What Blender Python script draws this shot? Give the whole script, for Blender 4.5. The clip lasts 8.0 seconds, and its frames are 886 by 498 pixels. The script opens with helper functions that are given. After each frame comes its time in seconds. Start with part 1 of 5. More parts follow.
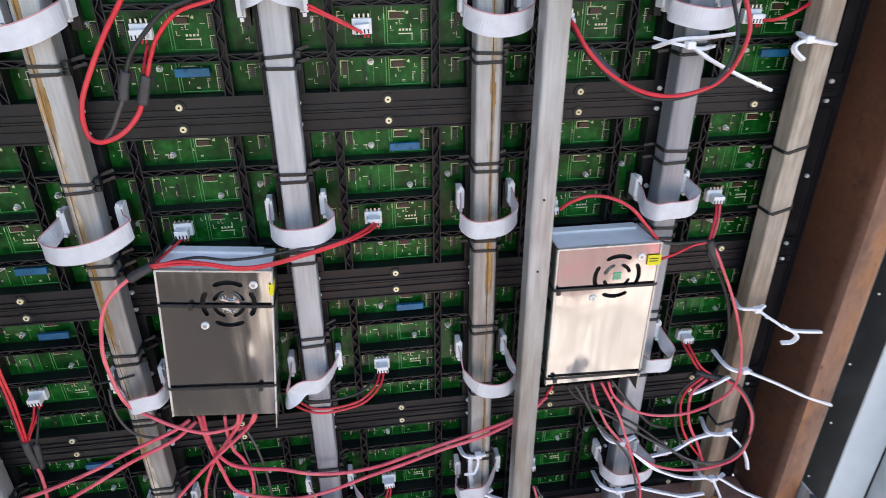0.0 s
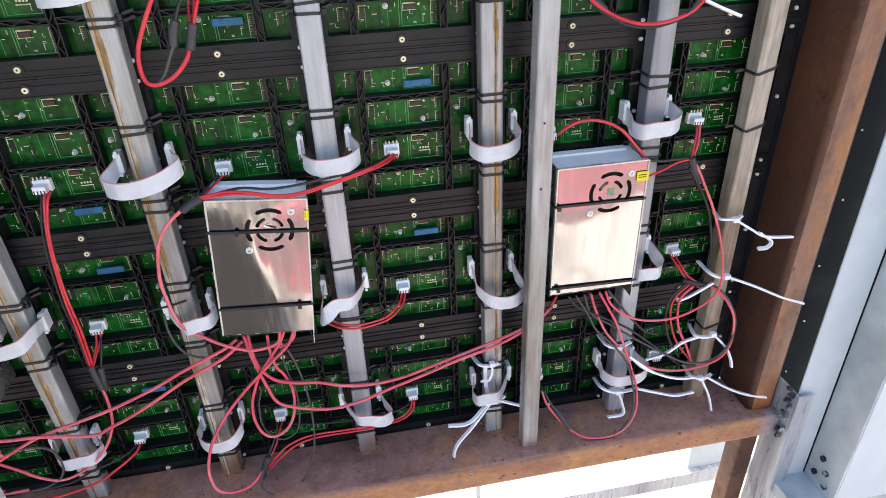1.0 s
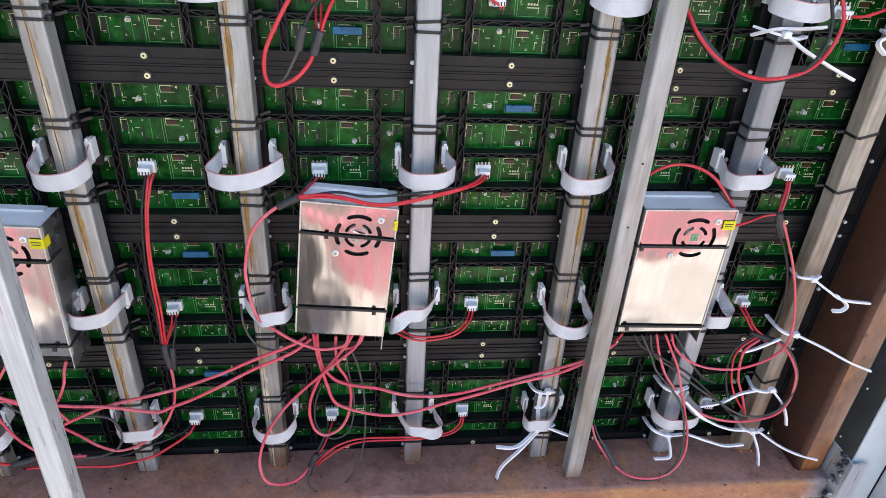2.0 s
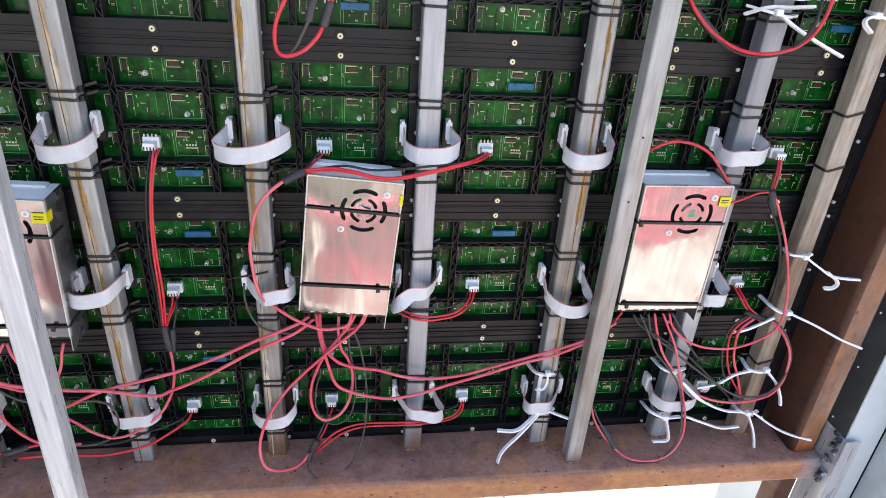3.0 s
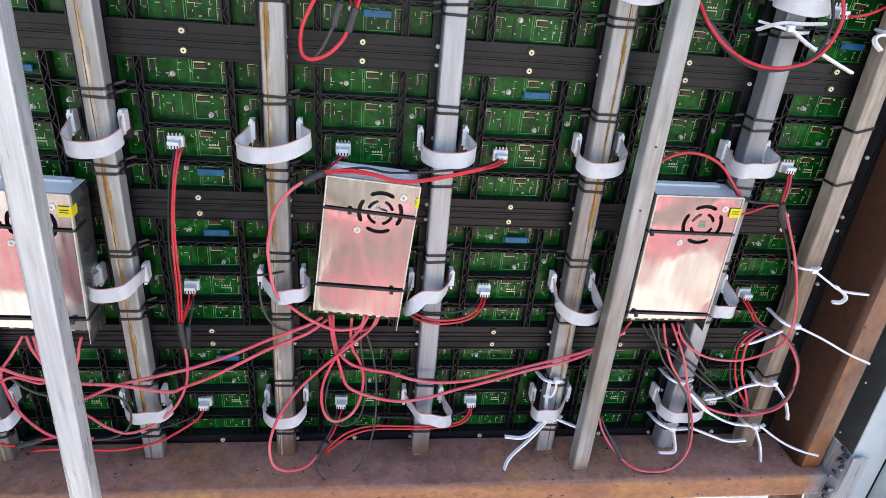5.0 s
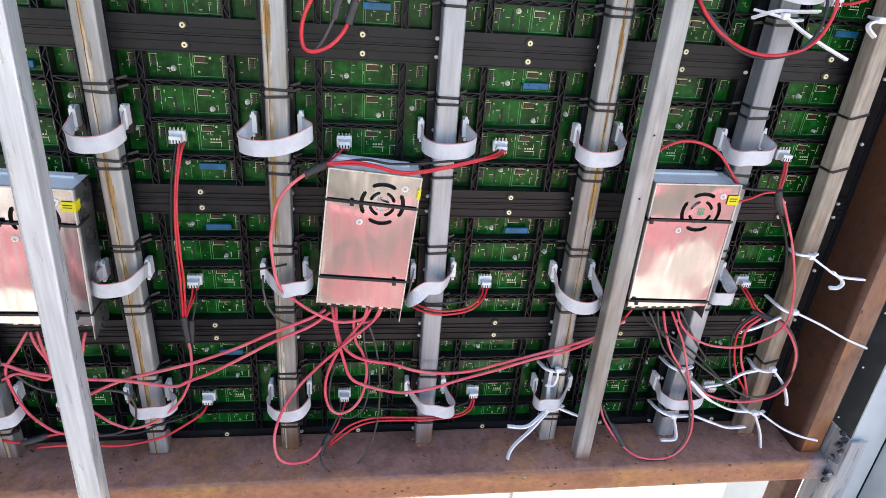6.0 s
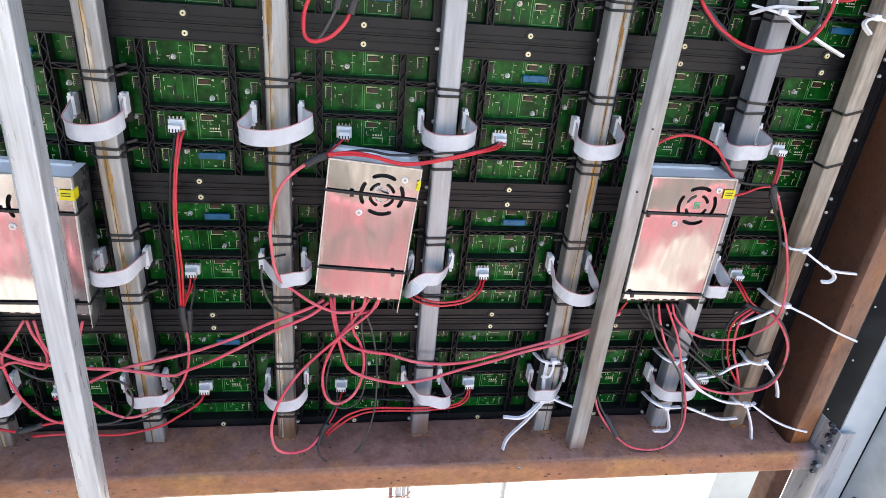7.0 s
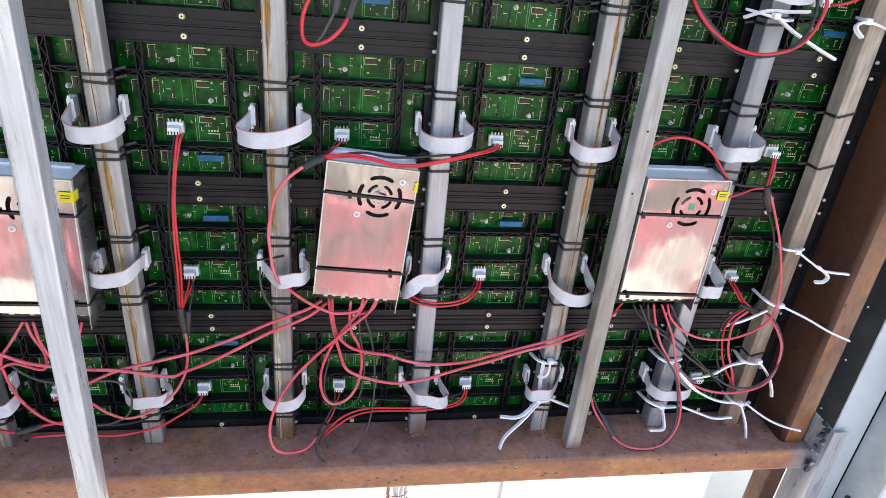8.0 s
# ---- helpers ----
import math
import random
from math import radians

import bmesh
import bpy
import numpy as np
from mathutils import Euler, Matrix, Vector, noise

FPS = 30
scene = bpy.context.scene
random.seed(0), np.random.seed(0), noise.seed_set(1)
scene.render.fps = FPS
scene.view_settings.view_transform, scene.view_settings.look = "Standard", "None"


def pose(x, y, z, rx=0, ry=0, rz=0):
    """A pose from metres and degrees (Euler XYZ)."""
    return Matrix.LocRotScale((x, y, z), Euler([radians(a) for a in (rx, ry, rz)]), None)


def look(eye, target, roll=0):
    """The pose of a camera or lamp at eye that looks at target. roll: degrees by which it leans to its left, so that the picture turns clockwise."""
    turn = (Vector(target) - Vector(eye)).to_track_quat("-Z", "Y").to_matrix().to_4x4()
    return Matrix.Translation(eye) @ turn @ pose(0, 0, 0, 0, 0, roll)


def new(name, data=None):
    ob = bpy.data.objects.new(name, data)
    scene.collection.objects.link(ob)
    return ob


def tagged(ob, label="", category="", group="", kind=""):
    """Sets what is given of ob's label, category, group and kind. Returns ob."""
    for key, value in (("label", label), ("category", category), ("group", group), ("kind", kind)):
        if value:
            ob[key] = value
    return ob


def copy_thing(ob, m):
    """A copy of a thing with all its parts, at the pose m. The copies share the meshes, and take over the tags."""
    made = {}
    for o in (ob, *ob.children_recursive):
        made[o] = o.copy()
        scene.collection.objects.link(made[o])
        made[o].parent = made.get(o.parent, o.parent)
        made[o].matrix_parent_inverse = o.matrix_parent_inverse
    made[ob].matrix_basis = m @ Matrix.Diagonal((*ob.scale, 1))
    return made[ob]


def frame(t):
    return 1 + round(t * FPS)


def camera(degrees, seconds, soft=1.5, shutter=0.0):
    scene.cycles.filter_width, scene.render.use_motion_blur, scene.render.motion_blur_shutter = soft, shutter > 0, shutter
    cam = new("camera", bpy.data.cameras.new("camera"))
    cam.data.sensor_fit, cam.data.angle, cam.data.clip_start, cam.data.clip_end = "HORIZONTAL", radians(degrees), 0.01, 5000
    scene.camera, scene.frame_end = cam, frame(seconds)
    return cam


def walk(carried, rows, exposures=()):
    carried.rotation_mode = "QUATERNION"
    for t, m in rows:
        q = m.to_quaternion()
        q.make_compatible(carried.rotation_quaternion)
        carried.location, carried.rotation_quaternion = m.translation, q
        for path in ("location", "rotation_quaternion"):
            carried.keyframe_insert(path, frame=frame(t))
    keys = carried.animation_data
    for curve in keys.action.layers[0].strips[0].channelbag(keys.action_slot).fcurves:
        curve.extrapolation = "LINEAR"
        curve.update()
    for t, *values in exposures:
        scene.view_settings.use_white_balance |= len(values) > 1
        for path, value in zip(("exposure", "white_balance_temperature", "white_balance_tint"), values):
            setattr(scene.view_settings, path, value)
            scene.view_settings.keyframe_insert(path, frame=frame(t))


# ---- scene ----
cam = camera(70.0, 8.0, soft=0.65, shutter=0.15)
PATH = [
    (0, (0.177, -0.605, 1.665), (0.433, 1.147, 0.734), -0.2),
    (0.3, (0.171, -0.652, 1.671), (0.533, 1.07, 0.721), 1.7),
    (0.5, (0.161, -0.678, 1.662), (0.503, 1.04, 0.698), 0.7),
    (0.7, (0.153, -0.69, 1.662), (0.47, 1.018, 0.67), -0.7),
    (1, (0.134, -0.696, 1.662), (0.41, 1.001, 0.64), -2.5),
    (1.2, (0.119, -0.691, 1.676), (0.355, 1.008, 0.647), -1.5),
    (1.5, (0.104, -0.689, 1.676), (0.264, 1.044, 0.69), 0.9),
    (1.7, (0.089, -0.686, 1.679), (0.248, 1.037, 0.675), 2.3),
    (2.8, (0.033, -0.702, 1.652), (0.334, 1.018, 0.676), 3.4),
    (3, (0.035, -0.715, 1.634), (0.31, 1.029, 0.695), 3.9),
    (3.5, (0.056, -0.735, 1.607), (0.339, 1.001, 0.653), 4.9),
    (4, (0.051, -0.733, 1.613), (0.293, 1.046, 0.732), 4.1),
    (4.5, (0.034, -0.734, 1.613), (0.275, 1.057, 0.756), 4.9),
    (4.7, (0.029, -0.733, 1.622), (0.284, 1.047, 0.746), 5.1),
    (5.8, (0.013, -0.737, 1.625), (0.278, 1.03, 0.726), 4.8),
    (6, (0.014, -0.742, 1.617), (0.289, 1.027, 0.725), 4.4),
    (6.5, (0.006, -0.745, 1.617), (0.3, 1.018, 0.719), 4.7),
    (7, (0.003, -0.745, 1.616), (0.309, 1.01, 0.707), 5.3),
    (7.5, (0.004, -0.749, 1.621), (0.337, 1.003, 0.716), 6.1),
    (8, (0.001, -0.75, 1.62), (0.318, 1.003, 0.713), 5.4),
]
walk(cam, [(t, look(eye, target, roll)) for t, eye, target, roll in PATH], [(0, 1.97, 6920, 11), (0.6, 2.08, 6920, 11), (1.5, 1.97, 6920, 11), (3, 2.08, 6920, 11), (8, 2.08, 6920, 11)])

# ---------------------------------------------------------------- light
world = bpy.data.worlds.new("world")
scene.world = world
world.use_nodes = True
wn, wl = world.node_tree.nodes, world.node_tree.links
sky = wn.new("ShaderNodeTexSky")
sky.sky_type = "NISHITA"
sky.sun_disc = False
sky.sun_elevation = radians(60)
sky.sun_rotation = radians(-12)
sky.dust_density = 2.0
wn["Background"].inputs["Strength"].default_value = 0.125
wl.new(sky.outputs[0], wn["Background"].inputs["Color"])
sun_data = bpy.data.lights.new("sun", "SUN")
sun_data.energy = 4.8
sun_data.angle = radians(0.6)
sun_data.color = (1.0, 0.95, 0.87)
sun = new("sun", sun_data)
sun.matrix_world = look((-0.104 * 5, 0.489 * 5, 0.866 * 5), (0, 0, 0))


# ---------------------------------------------------------------- materials
def mat(name, color, rough=0.5, metal=0.0, var=0.15, scale=30.0, color2=None, mix_scale=6.0, bump=0.1, bump_scale=200.0,
        stretch=(1, 1, 1), coat=0.0, lo=0.42, hi=0.62, rough_var=0.12, spec=0.5, foot=None, depth=0.001, streak=0.0):
    """A surface with fine grain, larger stains in a second colour and a little relief, all in metres."""
    m = bpy.data.materials.new(name)
    m.use_nodes = True
    n, l = m.node_tree.nodes, m.node_tree.links
    b = n["Principled BSDF"]
    geo = n.new("ShaderNodeNewGeometry")
    mp = n.new("ShaderNodeMapping")
    mp.inputs["Scale"].default_value = stretch
    l.new(geo.outputs["Position"], mp.inputs["Vector"])

    def noi(s, detail=4.0):
        t = n.new("ShaderNodeTexNoise")
        t.inputs["Scale"].default_value = s
        t.inputs["Detail"].default_value = detail
        l.new(mp.outputs[0], t.inputs["Vector"])
        return t
    big, fine, rel = noi(mix_scale, 6.0), noi(scale, 5.0), noi(bump_scale, 3.0 if depth < 0.002 else 0.6)
    ramp = n.new("ShaderNodeMapRange")
    ramp.inputs["From Min"].default_value, ramp.inputs["From Max"].default_value = lo, hi
    l.new(big.outputs["Fac"], ramp.inputs["Value"])
    mx = n.new("ShaderNodeMix")
    mx.data_type = "RGBA"
    mx.inputs["A"].default_value = (*color, 1)
    mx.inputs["B"].default_value = (*(color2 or tuple(c * (1 - var) for c in color)), 1)
    l.new(ramp.outputs[0], mx.inputs["Factor"])
    mul = n.new("ShaderNodeMapRange")
    mul.inputs["From Min"].default_value, mul.inputs["From Max"].default_value = 0.3, 0.7
    mul.inputs["To Min"].default_value, mul.inputs["To Max"].default_value = 1 - var, 1 + var
    l.new(fine.outputs["Fac"], mul.inputs["Value"])
    hs = n.new("ShaderNodeHueSaturation")
    l.new(mx.outputs["Result"], hs.inputs["Color"])
    value = mul.outputs[0]
    if streak:
        # long drawn scratches and dull runs along the height
        sp = n.new("ShaderNodeMapping")
        sp.inputs["Scale"].default_value = (1, 1, 0.035)
        l.new(geo.outputs["Position"], sp.inputs["Vector"])
        st = n.new("ShaderNodeTexNoise")
        st.inputs["Scale"].default_value, st.inputs["Detail"].default_value = 260.0, 5.0
        l.new(sp.outputs[0], st.inputs["Vector"])
        sr = n.new("ShaderNodeMapRange")
        sr.inputs["From Min"].default_value, sr.inputs["From Max"].default_value = 0.32, 0.68
        sr.inputs["To Min"].default_value, sr.inputs["To Max"].default_value = 1 - streak, 1 + streak
        l.new(st.outputs["Fac"], sr.inputs["Value"])
        sm = n.new("ShaderNodeMath")
        sm.operation = "MULTIPLY"
        l.new(value, sm.inputs[0])
        l.new(sr.outputs[0], sm.inputs[1])
        value = sm.outputs[0]
    l.new(value, hs.inputs["Value"])
    l.new(hs.outputs[0], b.inputs["Base Color"])
    rr = n.new("ShaderNodeMapRange")
    rr.inputs["From Min"].default_value, rr.inputs["From Max"].default_value = 0.3, 0.7
    rr.inputs["To Min"].default_value, rr.inputs["To Max"].default_value = max(0.02, rough - rough_var), min(1, rough + rough_var)
    l.new(fine.outputs["Fac"], rr.inputs["Value"])
    l.new(rr.outputs[0], b.inputs["Roughness"])
    if foot:
        sep = n.new("ShaderNodeSeparateXYZ")
        l.new(geo.outputs["Position"], sep.inputs[0])
        wob = n.new("ShaderNodeMath")
        wob.operation = "MULTIPLY_ADD"
        wob.inputs[1].default_value = -0.16
        l.new(big.outputs["Fac"], wob.inputs[0])
        l.new(sep.outputs["Z"], wob.inputs[2])
        fr = n.new("ShaderNodeMapRange")
        fr.inputs["From Min"].default_value, fr.inputs["From Max"].default_value = foot[0], foot[1]
        fr.inputs["To Min"].default_value, fr.inputs["To Max"].default_value = 0.7, 0.0
        l.new(wob.outputs[0], fr.inputs["Value"])
        fm = n.new("ShaderNodeMix")
        fm.data_type = "RGBA"
        fm.inputs["B"].default_value = (0.26, 0.115, 0.045, 1)
        l.new(hs.outputs[0], fm.inputs["A"])
        l.new(fr.outputs[0], fm.inputs["Factor"])
        l.new(fm.outputs["Result"], b.inputs["Base Color"])
    b.inputs["Metallic"].default_value = metal
    b.inputs["Coat Weight"].default_value = coat
    b.inputs["Specular IOR Level"].default_value = spec
    bp = n.new("ShaderNodeBump")
    bp.inputs["Strength"].default_value = bump
    bp.inputs["Distance"].default_value = depth
    l.new(rel.outputs["Fac"], bp.inputs["Height"])
    l.new(bp.outputs[0], b.inputs["Normal"])
    return m


def rust(name, base, orange, dark, big=7.0, lo=0.45, hi=0.6, rough=0.5, pits=0.16, stretch=(1, 1, 1), burnt=None):
    """Old rusted steel: blotches of orange over a brown skin, dark scale, small pits, uneven gloss."""
    m = bpy.data.materials.new(name)
    m.use_nodes = True
    n, l = m.node_tree.nodes, m.node_tree.links
    b = n["Principled BSDF"]
    geo = n.new("ShaderNodeNewGeometry")
    mp = n.new("ShaderNodeMapping")
    mp.inputs["Scale"].default_value = stretch
    l.new(geo.outputs["Position"], mp.inputs["Vector"])

    def noi(scale, detail, a, c, x, y, rough_=0.6):
        t, r = n.new("ShaderNodeTexNoise"), n.new("ShaderNodeMapRange")
        t.inputs["Scale"].default_value, t.inputs["Detail"].default_value, t.inputs["Roughness"].default_value = scale, detail, rough_
        l.new(mp.outputs[0], t.inputs["Vector"])
        for key, v in zip(("From Min", "From Max", "To Min", "To Max"), (a, c, x, y)):
            r.inputs[key].default_value = v
        l.new(t.outputs["Fac"], r.inputs["Value"])
        return t, r.outputs[0]

    def mixed(a, colour, fac):
        x = n.new("ShaderNodeMix")
        x.data_type = "RGBA"
        if isinstance(a, tuple):
            x.inputs["A"].default_value = (*a, 1)
        else:
            l.new(a, x.inputs["A"])
        x.inputs["B"].default_value = (*colour, 1)
        l.new(fac, x.inputs["Factor"])
        return x.outputs["Result"]
    blot, f1 = noi(big, 7.0, lo, hi, 0.0, 1.0, 0.65)
    scale_, f2 = noi(20.0, 8.0, 0.47, 0.66, 0.0, 0.9, 0.68)
    fine, f3 = noi(150.0, 5.0, 0.3, 0.7, 0.8, 1.2)
    _, f4 = noi(24.0, 3.0, 0.48, 0.6, 0.0, 1.0)
    vor, vr, gate = n.new("ShaderNodeTexVoronoi"), n.new("ShaderNodeMapRange"), n.new("ShaderNodeMath")
    vor.inputs["Scale"].default_value = 95.0
    l.new(mp.outputs[0], vor.inputs["Vector"])
    vr.inputs["From Min"].default_value, vr.inputs["From Max"].default_value = pits, pits + 0.12
    vr.inputs["To Min"].default_value, vr.inputs["To Max"].default_value = 1.0, 0.0
    l.new(vor.outputs["Distance"], vr.inputs["Value"])
    gate.operation = "MULTIPLY"
    l.new(vr.outputs[0], gate.inputs[0])
    l.new(f4, gate.inputs[1])
    c = mixed(base, orange, f1)
    c = mixed(c, dark, f2)
    c = mixed(c, tuple(v * 0.35 for v in dark), gate.outputs[0])
    if burnt:
        # pale scorched paint near the weld, with a ragged edge
        sep, ad, br = n.new("ShaderNodeSeparateXYZ"), n.new("ShaderNodeMath"), n.new("ShaderNodeMapRange")
        l.new(geo.outputs["Position"], sep.inputs[0])
        ad.operation = "MULTIPLY_ADD"
        ad.inputs[1].default_value = 0.07
        l.new(scale_.outputs["Fac"], ad.inputs[0])
        l.new(sep.outputs["X"], ad.inputs[2])
        br.inputs["From Min"].default_value, br.inputs["From Max"].default_value = burnt[0] + 0.035, burnt[1] + 0.035
        br.inputs["To Max"].default_value = 0.85
        l.new(ad.outputs[0], br.inputs["Value"])
        c = mixed(c, (0.5, 0.5, 0.55), br.outputs[0])
    hs = n.new("ShaderNodeHueSaturation")
    l.new(c, hs.inputs["Color"])
    l.new(f3, hs.inputs["Value"])
    l.new(hs.outputs[0], b.inputs["Base Color"])
    rr = n.new("ShaderNodeMapRange")
    rr.inputs["From Min"].default_value, rr.inputs["From Max"].default_value = 0.35, 0.65
    rr.inputs["To Min"].default_value, rr.inputs["To Max"].default_value = rough - 0.16, rough + 0.16
    l.new(scale_.outputs["Fac"], rr.inputs["Value"])
    l.new(rr.outputs[0], b.inputs["Roughness"])
    b1, b2 = n.new("ShaderNodeBump"), n.new("ShaderNodeBump")
    b1.inputs["Strength"].default_value, b1.inputs["Distance"].default_value = 0.3, 0.0008
    b2.inputs["Strength"].default_value, b2.inputs["Distance"].default_value = 0.5, 0.0025
    l.new(fine.outputs["Fac"], b1.inputs["Height"])
    l.new(scale_.outputs["Fac"], b2.inputs["Height"])
    l.new(b1.outputs[0], b2.inputs["Normal"])
    l.new(b2.outputs[0], b.inputs["Normal"])
    return m


def polished(name, color, rough):
    """Thin mirror-like sheet: slow waves, a few dents and a drawn grain in the gloss."""
    m = bpy.data.materials.new(name)
    m.use_nodes = True
    n, l = m.node_tree.nodes, m.node_tree.links
    b = n["Principled BSDF"]
    b.inputs["Metallic"].default_value = 1.0
    geo = n.new("ShaderNodeNewGeometry")
    normal = None
    for scale, detail, distance, stretch in ((8.0, 0.6, 0.0075, (1, 1, 1)), (26.0, 1.0, 0.0006, (1, 1, 0.5)), (95.0, 0.0, 0.0001, (1, 1, 0.25))):
        mp, t, bp = n.new("ShaderNodeMapping"), n.new("ShaderNodeTexNoise"), n.new("ShaderNodeBump")
        mp.inputs["Scale"].default_value = stretch
        t.inputs["Scale"].default_value, t.inputs["Detail"].default_value = scale, detail
        bp.inputs["Strength"].default_value, bp.inputs["Distance"].default_value = 1.0, distance
        l.new(geo.outputs["Position"], mp.inputs["Vector"])
        l.new(mp.outputs[0], t.inputs["Vector"])
        l.new(t.outputs["Fac"], bp.inputs["Height"])
        if normal is not None:
            l.new(normal, bp.inputs["Normal"])
        normal = bp.outputs[0]
    l.new(normal, b.inputs["Normal"])
    mp, t, r, mx = n.new("ShaderNodeMapping"), n.new("ShaderNodeTexNoise"), n.new("ShaderNodeMapRange"), n.new("ShaderNodeMix")
    mp.inputs["Scale"].default_value = (1, 1, 0.08)
    t.inputs["Scale"].default_value, t.inputs["Detail"].default_value = 130.0, 5.0
    l.new(geo.outputs["Position"], mp.inputs["Vector"])
    l.new(mp.outputs[0], t.inputs["Vector"])
    r.inputs["From Min"].default_value, r.inputs["From Max"].default_value = 0.35, 0.7
    r.inputs["To Min"].default_value, r.inputs["To Max"].default_value = rough * 0.6, rough * 1.7
    l.new(t.outputs["Fac"], r.inputs["Value"])
    l.new(r.outputs[0], b.inputs["Roughness"])
    mx.data_type = "RGBA"
    mx.inputs["A"].default_value = (*color, 1)
    mx.inputs["B"].default_value = (*(v * 0.86 for v in color), 1)
    l.new(t.outputs["Fac"], mx.inputs["Factor"])
    l.new(mx.outputs["Result"], b.inputs["Base Color"])
    return m


M_FRAME = mat("black_plastic", (0.0066, 0.0068, 0.0086), 0.4, var=0.35, scale=60, color2=(0.011, 0.0105, 0.012), mix_scale=14, spec=0.36)
M_PCB = mat("green_board", (0.0028, 0.05, 0.006), 0.2, var=0.35, scale=140, color2=(0.0075, 0.125, 0.016), mix_scale=45, rough_var=0.1, spec=0.24, bump=0.25, bump_scale=40, lo=0.4, hi=0.66)
M_TRACE = mat("light_trace", (0.12, 0.42, 0.12), 0.3, var=0.1)
M_SILK = mat("silkscreen_white", (0.82, 0.8, 0.5), 0.5, var=0.2, scale=300)
M_CHIP = mat("chip_black", (0.02, 0.018, 0.017), 0.45, var=0.2)
M_CHIPB = mat("chip_brown", (0.06, 0.018, 0.012), 0.45, var=0.2)
M_PIN = mat("tinned_metal", (0.62, 0.6, 0.55), 0.3, metal=1.0)
M_LEG = mat("tinned_leg", (0.42, 0.4, 0.26), 0.4, metal=0.6)
M_BLUE = mat("blue_film", (0.006, 0.125, 0.26), 0.35, var=0.3, scale=90)
M_BRASS = mat("brass", (0.95, 0.82, 0.5), 0.35, metal=0.1)
M_SCREW = mat("bright_screw", (0.9, 0.89, 0.84), 0.3, metal=0.15)
M_WHITE = mat("white_plastic", (0.86, 0.85, 0.83), 0.4, var=0.05)
M_RIBBON = mat("grey_ribbon", (0.66, 0.66, 0.68), 0.45, var=0.07, scale=120)
M_REDLINE = mat("red_stripe", (0.62, 0.3, 0.32), 0.5)
M_GALV = mat("galvanised_steel", (0.44, 0.45, 0.47), 0.4, metal=0.35, var=0.12, scale=160, color2=(0.25, 0.26, 0.285), mix_scale=20, stretch=(1, 1, 0.2), lo=0.4, hi=0.62, foot=(0.845, 0.885), streak=0.12)
M_GALVB = mat("weathered_galvanised_steel", (0.42, 0.42, 0.415), 0.42, metal=0.35, var=0.15, scale=140, color2=(0.24, 0.21, 0.175), mix_scale=15, stretch=(1, 1, 0.2), lo=0.45, hi=0.68, foot=(0.845, 0.885), streak=0.14)
M_POST = mat("bright_galvanised_steel", (0.6, 0.62, 0.64), 0.34, metal=0.35, var=0.1, scale=120, color2=(0.4, 0.42, 0.45), mix_scale=18, stretch=(1, 1, 0.15), lo=0.42, hi=0.64, streak=0.14)
M_BROWNTUBE = mat("brownish_galvanised_steel", (0.42, 0.36, 0.29), 0.55, metal=0.15, var=0.2, scale=120, color2=(0.2, 0.12, 0.065), mix_scale=14, stretch=(1, 1, 0.3), lo=0.44, hi=0.66, foot=(0.845, 0.885), streak=0.2)
M_SEAM = mat("rusty_weld_seam", (0.36, 0.2, 0.06), 0.75, var=0.4, scale=240, color2=(0.44, 0.39, 0.31), mix_scale=45, lo=0.44, hi=0.58, stretch=(1, 1, 0.25), streak=0.25)
M_SEAMLINE = mat("dark_weld_line", (0.12, 0.06, 0.022), 0.8, var=0.4, scale=200, color2=(0.26, 0.14, 0.05), mix_scale=60)
M_RUST = rust("rusty_steel", (0.38, 0.2, 0.155), (0.5, 0.22, 0.09), (0.2, 0.095, 0.07), lo=0.5, hi=0.66, rough=0.42, pits=0.09, burnt=(0.715, 0.75))
M_RUSTF = rust("orange_run_rust", (0.4, 0.17, 0.085), (0.52, 0.26, 0.075), (0.26, 0.11, 0.055), big=9.0, lo=0.46, hi=0.66, rough=0.38, pits=0.1, stretch=(0.6, 1, 1), burnt=(0.70, 0.735))
# Darkened rust: holds the column side's shade; also used on the post.
M_RUSTD = rust("dark_shaded_rust", (0.08, 0.03, 0.015), (0.12, 0.045, 0.02), (0.045, 0.02, 0.012), big=5.0, rough=0.66, pits=0.08)
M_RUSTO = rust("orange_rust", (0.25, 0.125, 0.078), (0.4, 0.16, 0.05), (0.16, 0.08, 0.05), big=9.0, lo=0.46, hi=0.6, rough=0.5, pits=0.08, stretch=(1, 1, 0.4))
M_PSU = polished("polished_steel_sheet", (0.46, 0.45, 0.455), 0.09)
M_CASE = mat("dull_steel_case", (0.5, 0.5, 0.49), 0.3, metal=0.9, var=0.1)
M_PSUC = mat("sky_sheen_aluminium", (0.88, 0.88, 0.87), 0.42, metal=0.0, var=0.06)
M_RIM = mat("cut_sheet_edge", (0.66, 0.63, 0.57), 0.35, metal=0.35, var=0.1)
M_DARK = mat("dark_inside", (0.012, 0.012, 0.012), 0.6)
M_YEL = mat("yellow_sticker", (0.8, 0.68, 0.01), 0.5, var=0.05)
M_GREENTAG = mat("green_tag", (0.05, 0.4, 0.2), 0.5)
M_LABEL = mat("pale_label", (0.72, 0.74, 0.7), 0.5, var=0.08)
M_RED = mat("red_insulation", (0.62, 0.018, 0.03), 0.38, var=0.15, scale=70, color2=(0.68, 0.05, 0.06), mix_scale=14)
M_PINKRED = mat("faded_red_insulation", (0.72, 0.075, 0.11), 0.36, var=0.12, scale=70, color2=(0.78, 0.16, 0.18), mix_scale=12)
M_BLACKW = mat("black_insulation", (0.02, 0.02, 0.02), 0.45, var=0.3, scale=70)
